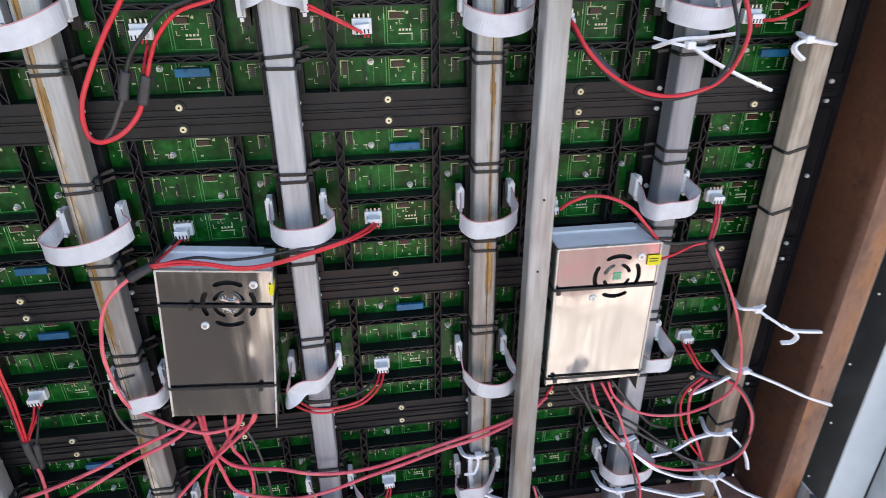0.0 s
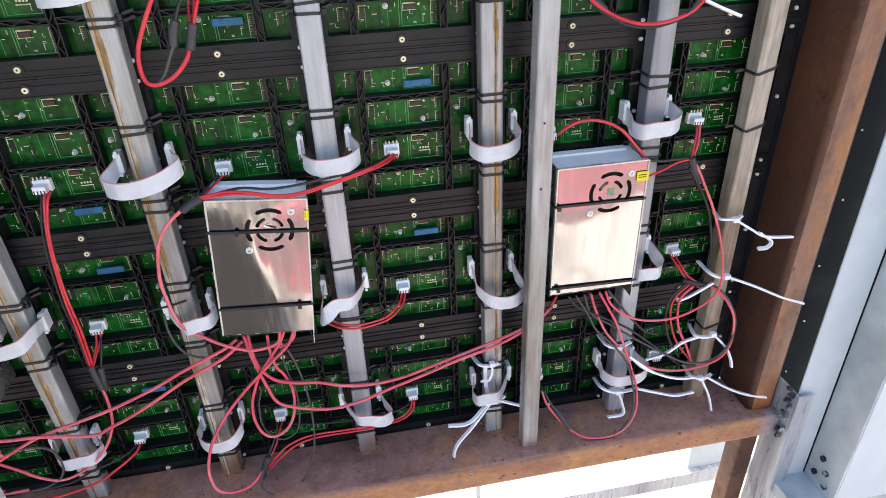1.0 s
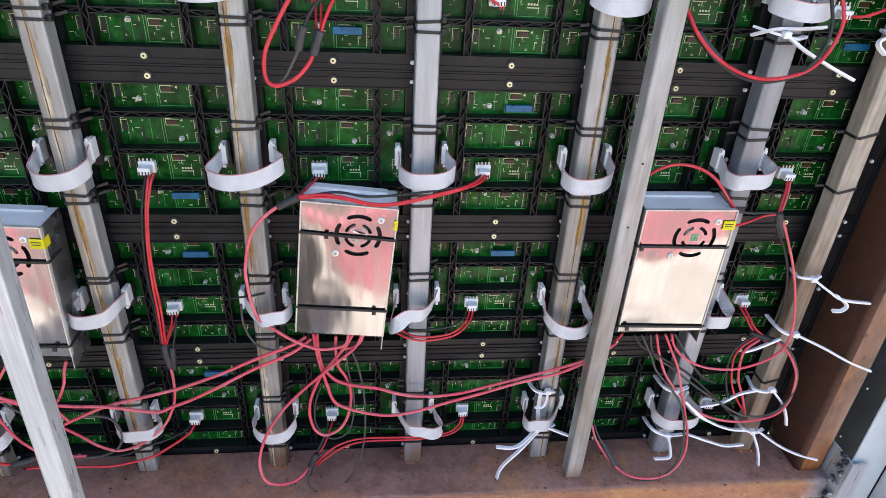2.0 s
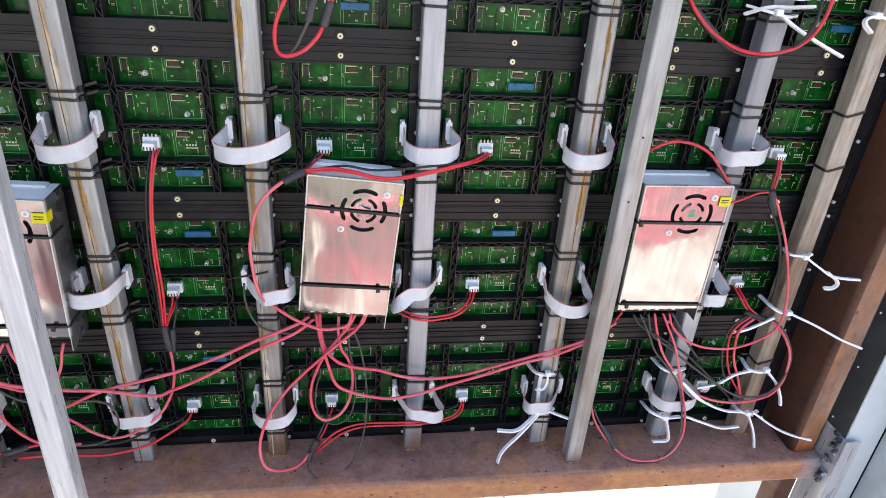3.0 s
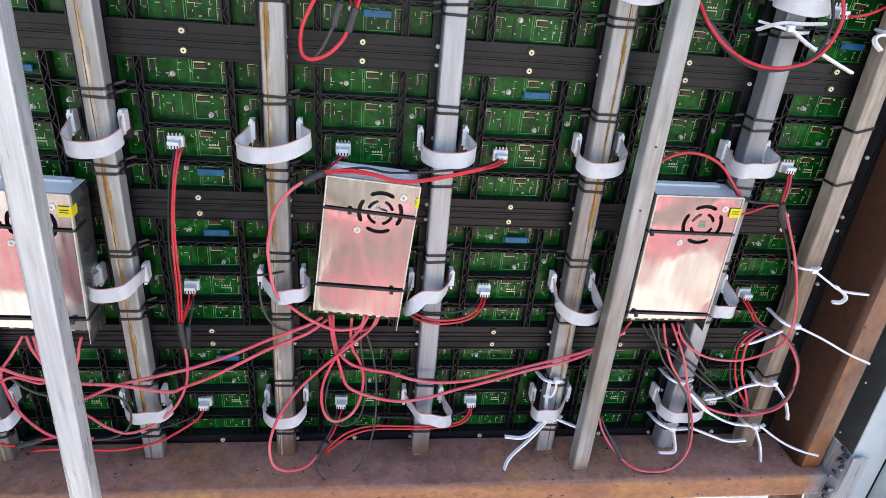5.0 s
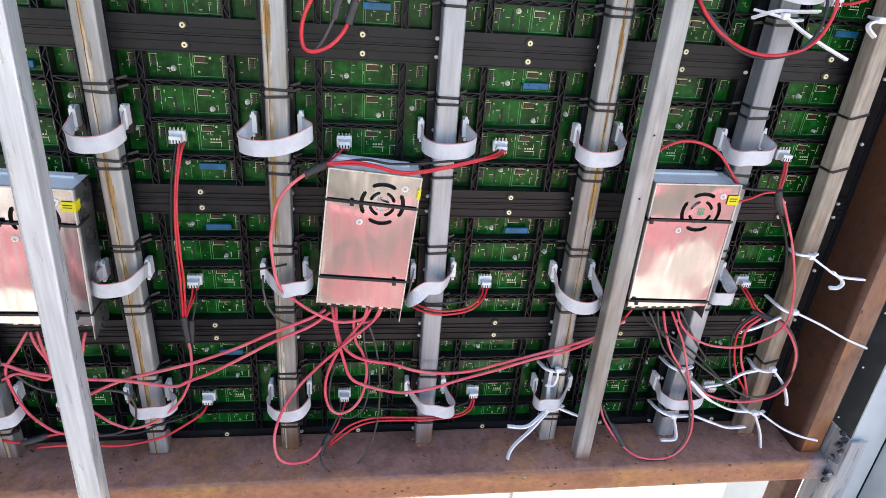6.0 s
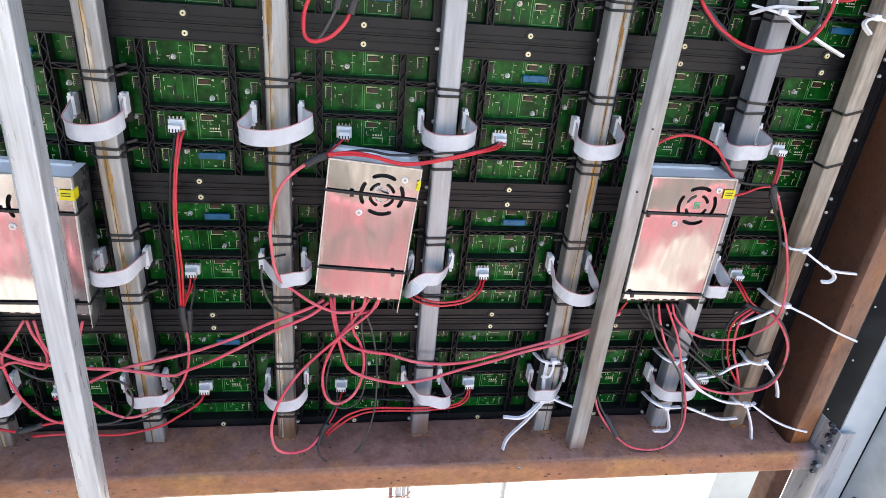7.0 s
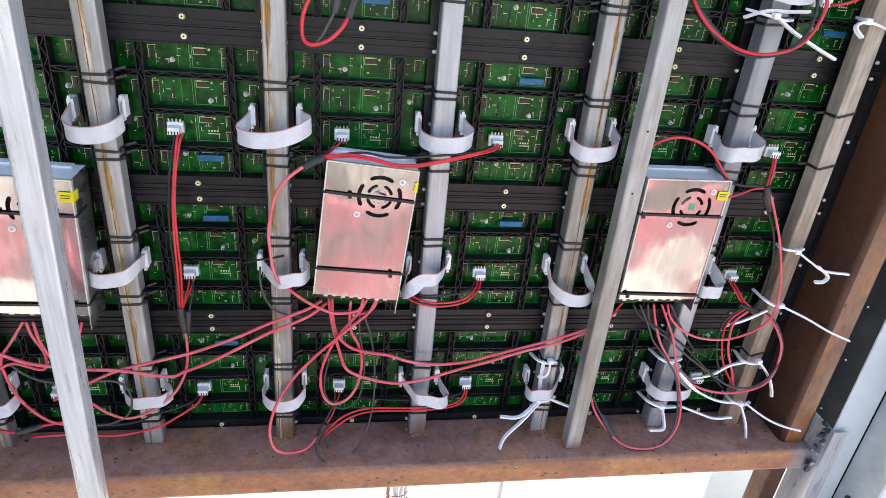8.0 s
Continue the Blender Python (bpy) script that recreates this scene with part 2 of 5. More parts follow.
M_GREYW = mat("grey_brown_insulation", (0.07, 0.06, 0.055), 0.45, var=0.2)
M_SHRINK = mat("grey_heat_shrink", (0.05, 0.048, 0.05), 0.5, var=0.3, scale=90)
M_TIE = mat("black_nylon", (0.014, 0.014, 0.015), 0.4)
M_WTIE = mat("white_nylon", (0.93, 0.92, 0.94), 0.35, var=0.03)
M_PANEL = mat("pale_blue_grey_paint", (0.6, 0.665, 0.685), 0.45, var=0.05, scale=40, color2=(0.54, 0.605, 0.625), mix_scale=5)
M_PANELD = mat("grey_rail_shaded_fold", (0.46, 0.505, 0.525), 0.5, var=0.1, color2=(0.36, 0.4, 0.42), mix_scale=14)
M_MATTBLACK = mat("matt_black", (0.007, 0.0075, 0.010), 0.8, var=0.3, color2=(0.014, 0.016, 0.022), mix_scale=18, lo=0.55, hi=0.7, spec=0.12)
M_WELD = mat("burnt_weld", (0.03, 0.035, 0.045), 0.5, metal=0.4, var=0.4, color2=(0.42, 0.45, 0.48), mix_scale=60, bump=0.8, lo=0.5, hi=0.62)
M_GROUND = mat("sunlit_concrete", (0.38, 0.365, 0.345), 0.9, var=0.12, scale=14, color2=(0.22, 0.21, 0.195), mix_scale=3.2, bump_scale=120)
# Colours of the unseen walls that are added for reflections and shade.
M_DARKWALL = mat("dark_helper_wall", (0.03, 0.029, 0.031), 0.8, var=0.15, scale=25, mix_scale=3.0)
M_PINKWALL = mat("pink_helper_wall", (0.36, 0.145, 0.17), 0.85, var=0.2, scale=14, color2=(0.2, 0.15, 0.155), mix_scale=2.6, lo=0.46, hi=0.56)
M_GREYWALL = mat("grey_helper_wall", (0.16, 0.16, 0.15), 0.85, var=0.25, scale=9, color2=(0.34, 0.32, 0.3), mix_scale=2.2, lo=0.46, hi=0.56)


# ---------------------------------------------------------------- mesh tools
def mesh_ob(name, bm, material, smooth=False):
    me = bpy.data.meshes.new(name)
    bmesh.ops.recalc_face_normals(bm, faces=bm.faces)
    bm.to_mesh(me)
    bm.free()
    for mt in (material if isinstance(material, (list, tuple)) else [material]):
        me.materials.append(mt)
    if smooth:
        for p in me.polygons:
            p.use_smooth = True
    return new(name, me)


def part(name, bm, material, parent, label="", smooth=False):
    ob = mesh_ob(name, bm, material, smooth)
    ob.parent = parent
    if label:
        tagged(ob, label)
    return ob


def share(name, src, parent, m):
    """One more object on the mesh of src."""
    ob = new(name, src.data)
    ob.parent = parent
    ob.matrix_basis = m
    return ob


def thing(name, m, label, category, group="", kind=""):
    ob = new(name)
    ob.empty_display_size = 0.02
    ob.matrix_basis = m
    return tagged(ob, label, category, group, kind)


def box(bm, x0, x1, y0, y1, z0, z1, bev=0.0, m=None):
    vs = [bm.verts.new((x, y, z)) for x in (x0, x1) for y in (y0, y1) for z in (z0, z1)]
    fs = [bm.faces.new([vs[i] for i in q]) for q in ((0, 1, 3, 2), (4, 6, 7, 5), (0, 4, 5, 1), (2, 3, 7, 6), (0, 2, 6, 4), (1, 5, 7, 3))]
    if bev:
        es = list({e for f in fs for e in f.edges})
        r = bmesh.ops.bevel(bm, geom=es, offset=bev, segments=2, affect="EDGES", profile=0.5)
        vs = list({v for f in r["faces"] for v in f.verts} | {v for v in vs if v.is_valid})
    if m is not None:
        bmesh.ops.transform(bm, matrix=m, verts=[v for v in vs if v.is_valid])
    return vs


def boxes(*dims, bev=0.0):
    bm = bmesh.new()
    for d in dims:
        box(bm, *d, bev=bev)
    return bm


def cyl(bm, r0, r1, depth, m, seg=10):
    """A round piece along local z, centred."""
    bmesh.ops.create_cone(bm, cap_ends=True, segments=seg, radius1=r0, radius2=r1, depth=depth, matrix=m)
    return bm


def spline(pts, step=6):
    """A smooth line through the points."""
    p = [Vector(q) for q in pts]
    p = [p[0] * 2 - p[1]] + p + [p[-1] * 2 - p[-2]]
    out = []
    for i in range(1, len(p) - 2):
        a, b, c, d = p[i - 1:i + 3]
        for k in range(step):
            t = k / step
            out.append(0.5 * ((2 * b) + (c - a) * t + (2 * a - 5 * b + 4 * c - d) * t * t + (3 * b - a - 3 * c + d) * t ** 3))
    out.append(p[-2])
    return out


def sweep(bm, path, prof, up=None, close=True):
    """Sweeps a profile of (side, up) pairs along a path. up: a fixed direction, else the frame is carried along."""
    rings, ref = [], Vector((0.13, 0.2, 1)).normalized()
    for i, q in enumerate(path):
        d = (path[min(i + 1, len(path) - 1)] - path[max(i - 1, 0)]).normalized()
        if up is not None:
            ref = Vector(up)
        side = d.cross(ref)
        side = side.normalized() if side.length > 1e-5 else Vector((1, 0, 0))
        u = side.cross(d).normalized()
        ref = u
        rings.append([bm.verts.new(q + side * a + u * b) for a, b in prof])
    n = len(prof)
    for r0, r1 in zip(rings, rings[1:]):
        for k in range(n):
            bm.faces.new((r0[k], r0[(k + 1) % n], r1[(k + 1) % n], r1[k]))
    bm.faces.new(rings[0][::-1])
    bm.faces.new(rings[-1])
    return bm


def ring(r, n=8):
    return [(r * math.cos(2 * math.pi * k / n), r * math.sin(2 * math.pi * k / n)) for k in range(n)]


def wire_bm(pts, r, step=6):
    return sweep(bmesh.new(), spline(pts, step), ring(r))


# ---------------------------------------------------------------- plan
D = 0.192                       # module pitch
CX, CZ = 0.0205, 1.0195         # centre of the module in column 0, row 0
COLS, NROWS = range(-4, 4), 6
BEAM_TOP = 0.930
SEAMS = [CX - D / 2 + D * k for k in range(-3, 4)]   # tubes stand behind these joints


# ---------------------------------------------------------------- structure
g = bmesh.new()
bmesh.ops.create_grid(g, x_segments=2, y_segments=2, size=60)
ground = tagged(mesh_ob("ground", g, M_GROUND), "pale sunlit concrete ground", "ground", kind="structure")

# Unseen low wall, added to give the polished covers pink reflections.
bw = boxes((-0.18, 0.85, -2.1, -1.95, 0, 0.46), bev=0.01)
tagged(mesh_ob("reflection_wall", bw, M_PINKWALL), "unseen low pink wall added for reflections", "wall", kind="structure")
# Second added wall, set back so sunlit ground shows below it in reflections.
bw = boxes((0.8505, 3.4, -2.46, -2.3, 0, 0.5), bev=0.01)
tagged(mesh_ob("reflection_wall_step", bw, M_PINKWALL), "unseen low pink wall set further back, added for reflections", "wall", kind="structure")
# Unseen dark wall, added to darken what the tilted power supply reflects.
bw = boxes((-0.75, -0.17, -1.42, -1.32, 0, 0.8), bev=0.01)
tagged(mesh_ob("dark_reflection_wall", bw, M_DARKWALL), "unseen dark low wall added for a dark reflection", "wall", kind="structure")
# Third added wall: a pink band in the left cover's reflection.
bw = boxes((-1.75, -0.76, -2.1, -1.95, 0, 0.3), bev=0.01)
tagged(mesh_ob("reflection_wall_low", bw, M_PINKWALL), "unseen low pink wall added for reflections", "wall", kind="structure")
# Unseen grey wall, added to keep the covers from reflecting bright ground.
bw = boxes((-1.75, 3.4, -2.75, -2.6, 0, 1.25), bev=0.01)
tagged(mesh_ob("grey_reflection_wall", bw, M_GREYWALL), "unseen grey wall added for reflections", "wall", kind="structure")
# Unseen wall, added to block light from the left.
bw = boxes((-1.4, -1.3, -1.1, 0.02, 0, 2.6), bev=0.01)
tagged(mesh_ob("shading_wall_west", bw, M_DARKWALL), "unseen dark wall added to shade left-facing sides", "wall", kind="structure")


def rounded_bar(axis, u0, u1, v0, v1, a0, a1, r, front):
    """A rectangular hollow section with rounded edges along x or z; faces turned to the front take the second material."""
    bm, prof = bmesh.new(), []
    full, back = r, 0.001
    for u, v, start, r in ((u1, v1, 0, back), (u0, v1, 90, full), (u0, v0, 180, full), (u1, v0, 270, back)):
        cu, cv = u - math.copysign(r, u - u0 - 1e-4), v - math.copysign(r, v - v0 - 1e-4)
        prof += [(cu + r * math.cos(radians(start + 15 * k)), cv + r * math.sin(radians(start + 15 * k))) for k in range(7)]
    n = 40
    rings = []
    for k in range(n + 1):
        a = a0 + (a1 - a0) * k / n
        rings.append([bm.verts.new((a, u, v) if axis == "x" else (v, u, a)) for u, v in prof])
    m = len(prof)
    for p, q in zip(rings, rings[1:]):
        for i in range(m):
            f = bm.faces.new((p[i], p[(i + 1) % m], q[(i + 1) % m], q[i]))
            f.smooth = True
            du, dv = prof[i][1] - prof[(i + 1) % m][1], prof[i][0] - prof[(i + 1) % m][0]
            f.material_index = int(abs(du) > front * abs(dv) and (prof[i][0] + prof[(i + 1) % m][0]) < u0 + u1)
    bm.faces.new(rings[0])
    bm.faces.new(rings[-1])
    return bm


def beam():
    t = thing("steel_beam", pose(0, 0, 0), "rusty brown rectangular steel beam under the display", "beam")
    part("body", rounded_bar("x", -0.096, -0.001, 0.887, BEAM_TOP, -1.29, 0.744, 0.009, 0.6), [M_RUST, M_RUSTF], t)
    rnd = random.Random(31)
    bm = bmesh.new()
    for k in range(26):
        x, on_top = rnd.uniform(-0.55, 0.70), rnd.random() < 0.5
        m = pose(x, rnd.uniform(-0.085, -0.012), BEAM_TOP) if on_top else pose(x, -0.096, rnd.uniform(0.894, 0.922), 90)
        bmesh.ops.create_icosphere(bm, subdivisions=1, radius=rnd.uniform(0.0008, 0.0022), matrix=m @ Matrix.Diagonal((1.5, 1.1, 0.6, 1)))
    tagged(part("spatter", bm, M_WELD, t, "dark and bright weld spatter"), kind="stuff")


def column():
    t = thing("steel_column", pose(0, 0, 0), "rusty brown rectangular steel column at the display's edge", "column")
    # The side's shade is put into its darker colour; the front stays lighter.
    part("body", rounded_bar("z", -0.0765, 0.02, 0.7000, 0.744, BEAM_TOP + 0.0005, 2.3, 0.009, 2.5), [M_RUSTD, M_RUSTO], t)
    u = thing("steel_post", pose(0, 0, 0), "rusty steel post carrying the beam on the ground", "post")
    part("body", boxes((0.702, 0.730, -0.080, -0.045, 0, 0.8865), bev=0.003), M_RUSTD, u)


beam()
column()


# ---------------------------------------------------------------- display modules
def zigzag(bm, a0, a1, c, half, vertical):
    """A hollow rib between a0 and a1 at c: two thin walls, a floor and crossed webs between them."""
    def put(p0, p1, q0, q1, y0, y1):
        if vertical:
            box(bm, q0, q1, y0, y1, p0, p1)
        else:
            box(bm, p0, p1, y0, y1, q0, q1)
    w = 0.0011
    put(a0, a1, c - half, c - half + w, 0.0, 0.0165)
    put(a0, a1, c + half - w, c + half, 0.0, 0.0165)
    put(a0, a1, c - half + w, c + half - w, 0.008, 0.0125)
    n = max(2, round((a1 - a0) / 0.011))
    for k in range(n):
        p, q = a0 + (a1 - a0) * k / n, a0 + (a1 - a0) * (k + 1) / n
        s = 1 if k % 2 else -1
        e0, e1 = c - s * (half - w), c + s * (half - w)
        d = 0.0006
        if vertical:
            v = [(e0 - d, 0.001, p), (e0 + d, 0.001, p), (e1 + d, 0.001, q), (e1 - d, 0.001, q)]
        else:
            v = [(p, 0.001, e0 - d), (p, 0.001, e0 + d), (q, 0.001, e1 + d), (q, 0.001, e1 - d)]
        f = [bm.verts.new(x) for x in v]
        b = [bm.verts.new((x[0], 0.009, x[2])) for x in v]
        bm.faces.new(f)
        for i in range(4):
            bm.faces.new((f[i], f[(i + 1) % 4], b[(i + 1) % 4], b[i]))


def module_frame():
    bm = bmesh.new()
    h, e = 0.0957, 0.077
    box(bm, -0.09599, 0.09599, 0.0181, 0.030, -0.09599, 0.09599)
    for s in (-1, 1):
        z0, z1 = sorted((s * e, s * h))
        box(bm, -h, h, 0.0015, 0.018, z0, z1)
        for q, w in ((e + 0.0008, 0.0009), (e + 0.0115, 0.0005), (h - 0.0009, 0.0009)):
            box(bm, -h, h, 0.0, 0.0016, s * q - w, s * q + w)
        x0, x1 = sorted((s * e, s * h))
        box(bm, x0, x1, 0.0015, 0.018, -e, e)
        for q, w in ((e + 0.0008, 0.0009), (h - 0.0009, 0.0009)):
            box(bm, s * q - w, s * q + w, 0.0, 0.0016, -e, e)
    for x in (-0.0495, 0.0465):
        zigzag(bm, -e, e, x, 0.0042, True)
    for z in (-0.0425, 0.0435):
        for a, b in ((-e, -0.0537), (-0.0453, 0.0423), (0.0507, e)):
            zigzag(bm, a, b, z, 0.0034, False)
    zigzag(bm, -0.0453, 0.0423, 0.0015, 0.003, False)
    return bm


CELLS = [(x0, x1, z0, z1) for x0, x1 in ((-0.076, -0.054), (-0.044, 0.041), (0.052, 0.076))
         for z0, z1 in ((0.048, 0.076), (0.006, 0.039), (-0.038, -0.003), (-0.076, -0.047))]


def display_module():
    rnd = random.Random(11)
    t = thing("display_module", pose(0, 0, 0), "square LED display module, black ribbed frame over a green circuit board", "display module", "modules of the display wall")
    part("frame", module_frame(), M_FRAME, t, "black ribbed plastic frame")
    board = part("circuit_board", boxes((-0.0765, 0.0765, 0.0115, 0.0135, -0.0765, 0.0765)), M_PCB, t, "green circuit board")
    board.matrix_basis = pose(0, 0.0042, 0)
    tr, silk, legs = bmesh.new(), bmesh.new(), bmesh.new()
    y = 0.0114
    chips = []
    for x0, x1, z0, z1 in CELLS:
        wide = x1 - x0 > 0.05
        if wide:
            for dx in (0.0005, 0.0032):
                box(tr, dx - 0.0003, dx + 0.0003, y - 0.00015, y, z0, z1)
            box(tr, 0.0032, x1 - 0.002, y - 0.00015, y, z0 + 0.0008, z0 + 0.0014)
            for dx in (-0.036, -0.012):
                box(tr, dx, dx + 0.0004, y - 0.00015, y, z0 + 0.002, z1 - 0.003)
            chips += [(-0.0385, (z0 + z1) / 2 + 0.003, 0.0042, 0.0105), (0.0125, z1 - 0.0085, 0.0105, 0.0045), (0.0385, z1 - 0.010, 0.0022, 0.009), (0.0385, z0 + 0.007, 0.0026, 0.008)]
            marks = 9
        else:
            chips += [((x0 + x1) / 2 + 0.004, (z0 + z1) / 2 + 0.003, 0.0035, 0.010)]
            marks = 3
        for k in range(marks):
            a, b = rnd.uniform(x0 + 0.002, x1 - 0.006), rnd.uniform(z0 + 0.004, z1 - 0.004)
            w = rnd.uniform(0.0012, 0.0045)
            if rnd.random() < 0.5:
                box(silk, a, a + w, y - 0.00025, y, b, b + 0.0006)
            else:
                box(silk, a, a + 0.0006, y - 0.00025, y, b, b + w)
            if rnd.random() < 0.35:
                box(silk, a, a + w, y - 0.00025, y, b - 0.0012, b - 0.0008)
    for x0, x1, z0, z1 in CELLS:
        if x1 - x0 > 0.05 and z0 < 0.04:
            box(silk, -0.0285, -0.0235, y - 0.0003, y, (z0 + z1) / 2 + 0.0005, (z0 + z1) / 2 + 0.0012)
            box(silk, -0.0425, -0.0395, y - 0.0003, y, z1 - 0.0045, z1 - 0.0038)
            box(silk, -0.0425, -0.0419, y - 0.0003, y, z1 - 0.011, z1 - 0.0045)
            box(silk, 0.026, 0.0266, y - 0.0003, y, z0 + 0.004, z0 + 0.011)
    for a in range(4):
        box(silk, 0.014 + a * 0.0032, 0.016 + a * 0.0032, y - 0.00025, y, -0.0255, -0.0235)
    box(silk, 0.0135, 0.027, y - 0.00025, y, -0.0285, -0.0275)
    for cx, cz, w, h in chips:
        if w > h:
            for k in (-1, 1):
                box(silk, cx - w / 2 - 0.0016, cx + w / 2 + 0.0016, y - 0.0003, y, cz + k * (h / 2 + 0.0011) - 0.00028, cz + k * (h / 2 + 0.0011) + 0.00028)
            box(silk, cx + w / 2 + 0.0030, cx + w / 2 + 0.0055, y - 0.0003, y, cz + 0.0012, cz + 0.0028)
        a, b, q = cx - w / 2 - 0.0022, cx + w / 2 + 0.0022, 0.00028
        lo, hi = cz - h / 2 - 0.0018, cz + h / 2 + 0.0018
        box(silk, a - q, a + q, y - 0.0003, y, lo, hi)
        box(silk, a, a + (b - a) * rnd.choice((0.45, 0.8, 1.0)), y - 0.0003, y, hi - q, hi + q)
        if rnd.random() < 0.6:
            box(silk, b + 0.0018, b + 0.0032, y - 0.0003, y, hi - 0.0014, hi - 0.0004)
            box(silk, b + 0.0024, b + 0.0030, y - 0.0003, y, hi - 0.0034, hi - 0.0014)
    for z0, z1 in ((0.006, 0.026), (-0.074, -0.052)):
        part("slot", boxes((-0.0215, -0.0195, y - 0.0003, y + 0.0002, z0, z1)), M_DARK, board, "dark narrow slot")
    tagged(part("trace_layer", tr, M_TRACE, board, "pale green copper traces"), kind="stuff")
    tagged(part("silkscreen", silk, M_SILK, board, "white printed marks"), kind="stuff")
    for cx, cz, w, h in chips:
        bm = boxes((cx - w / 2, cx + w / 2, 0.0098, 0.0114, cz - h / 2, cz + h / 2))
        if h > w:
            for k in range(5):
                zz = cz - h / 2 + h * (k + 0.5) / 5
                for q in (cx - w / 2 - 0.0007, cx + w / 2 + 0.0007):
                    box(legs, q - 0.0004, q + 0.0004, 0.0108, 0.0114, zz - 0.0003, zz + 0.0003)
        part("chip", bm, M_CHIPB if w > h else M_CHIP, board)
    tagged(part("solder", legs, M_LEG, board, "tinned chip legs"), kind="stuff")
    # board posts: a bright stud with a white collar
    post = None
    for cx, cz in ((-0.018, 0.057), (0.020, 0.012), (-0.014, -0.053), (0.060, 0.022), (-0.067, -0.013)):
        if post is None:
            bm = cyl(bmesh.new(), 0.0024, 0.0021, 0.0052, pose(0, 0, 0, 90), 12)
            old = set(bm.faces)
            cyl(bm, 0.0015, 0.0009, 0.0016, pose(0.0002, -0.0032, -0.0003, 90), 8)
            cyl(bm, 0.0031, 0.0031, 0.0006, pose(0, 0.0024, 0, 90), 12)
            for f in (q for q in bm.faces if q not in old):
                f.material_index = 1
            post = part("stud", bm, [M_LABEL, M_PIN], board)
            post.matrix_basis = pose(cx, 0.0085, cz)
        else:
            share("stud", post, board, pose(cx, 0.0085, cz))
    # screws of the frame
    bm = cyl(bmesh.new(), 0.0034, 0.0030, 0.0030, pose(0, 0, 0, 90), 14)
    old = set(bm.faces)
    cyl(bm, 0.0011, 0.0011, 0.0003, pose(0, -0.0016, 0, 90), 6)
    for f in (q for q in bm.faces if q not in old):
        f.material_index = 1
    s0 = part("screw", bm, [M_BRASS, M_DARK], t, "brass screw")
    s0.matrix_basis = pose(0, 0.0002, 0.0857)
    share("screw", s0, t, pose(0, 0.0002, -0.0857))
    bm = cyl(bmesh.new(), 0.0064, 0.0060, 0.0018, pose(0, 0, 0, 90), 8)
    w0 = part("washer", bm, M_DARK, t)
    w0.matrix_basis = pose(0, 0.0012, 0.0857)
    share("washer", w0, t, pose(0, 0.0012, -0.0857))
    bm = cyl(bmesh.new(), 0.0027, 0.0022, 0.003, pose(0, 0, 0, 90), 10)
    c0 = part("corner_screw", bm, M_SCREW, t, "small bright screw")
    c0.matrix_basis = pose(-0.084, 0.0008, 0.0857)
    for a, b in ((0.084, 0.0857), (-0.084, -0.0857), (0.084, -0.0857), (-0.086, 0.0), (0.086, 0.0)):
        share("corner_screw", c0, t, pose(a, 0.0008, b))
    # power socket with its pins
    bm = boxes((-0.0295, -0.0115, 0.004, 0.0114, -0.026, -0.012), bev=0.0006)
    pw = part("power_socket", bm, M_WHITE, t, "white four-pin power socket")
    bm = bmesh.new()
    for k in range(4):
        x = -0.0268 + k * 0.0042
        box(bm, x - 0.0008, x + 0.0008, 0.0035, 0.0095, -0.0115, -0.0080)
    tagged(part("pin_row", bm, M_PIN, pw), kind="stuff")
    for s in (-1, 1):
        bm = boxes((s * 0.0705 - 0.004, s * 0.0705 + 0.004, 0.002, 0.0114, -0.016, 0.014))
        part("ribbon_socket", bm, M_CHIP, t, "black ribbon cable socket")
    return t


base_module = display_module()
modules = {}
for c in COLS:
    for r in range(NROWS):
        if (c, r) == (COLS[0], 0):
            base_module.matrix_basis = pose(CX + D * c, 0, CZ + D * r)
            modules[c, r] = base_module
        else:
            modules[c, r] = copy_thing(base_module, pose(CX + D * c, 0, CZ + D * r))

blue = None
for c, r, side in ((1, 2, 1), (1, 1, 1), (-1, 1, 1), (-1, 0, 1), (-1, 2, -1), (0, 3, -1), (3, 3, -1), (0, 1, 1), (-2, 2, 1), (-2, 3, -1), (2, 1, 1)):
    p = pose(0.0155, 0.0085, 0.056 if side > 0 else -0.056)
    if blue is None:
        blue = part("blue_strip", boxes((-0.0155, 0.0155, -0.002, 0.0028, -0.004, 0.004), bev=0.0008), M_BLUE, modules[c, r], "blue plastic strip")
        blue.matrix_basis = p
    else:
        share("blue_strip", blue, modules[c, r], p)


# ---------------------------------------------------------------- steel tubes
def tube_bm(w, d, z0, z1):
    """A square tube with rounded edges, open at the top, 2 mm thick."""
    bm = bmesh.new()
    r, n = 0.003, 3
    prof = []
    for cx, cy, a0 in ((w / 2 - r, d / 2 - r, 0), (-w / 2 + r, d / 2 - r, 90), (-w / 2 + r, -d / 2 + r, 180), (w / 2 - r, -d / 2 + r, 270)):
        for k in range(n + 1):
            a = radians(a0 + 90 * k / n)
            prof.append((cx + r * math.cos(a), cy + r * math.sin(a)))
    lo = [bm.verts.new((a, b, z0)) for a, b in prof]
    hi = [bm.verts.new((a, b, z1)) for a, b in prof]
    k = 1 - 0.004 / min(w, d)
    hi2 = [bm.verts.new((a * k, b * k, z1)) for a, b in prof]
    lo2 = [bm.verts.new((a * k, b * k, z0)) for a, b in prof]
    m = len(prof)
    for i in range(m):
        j = (i + 1) % m
        for A, B in ((lo, hi), (hi, hi2), (hi2, lo2), (lo2, lo)):
            bm.faces.new((A[i], A[j], B[j], B[i]))
    return bm


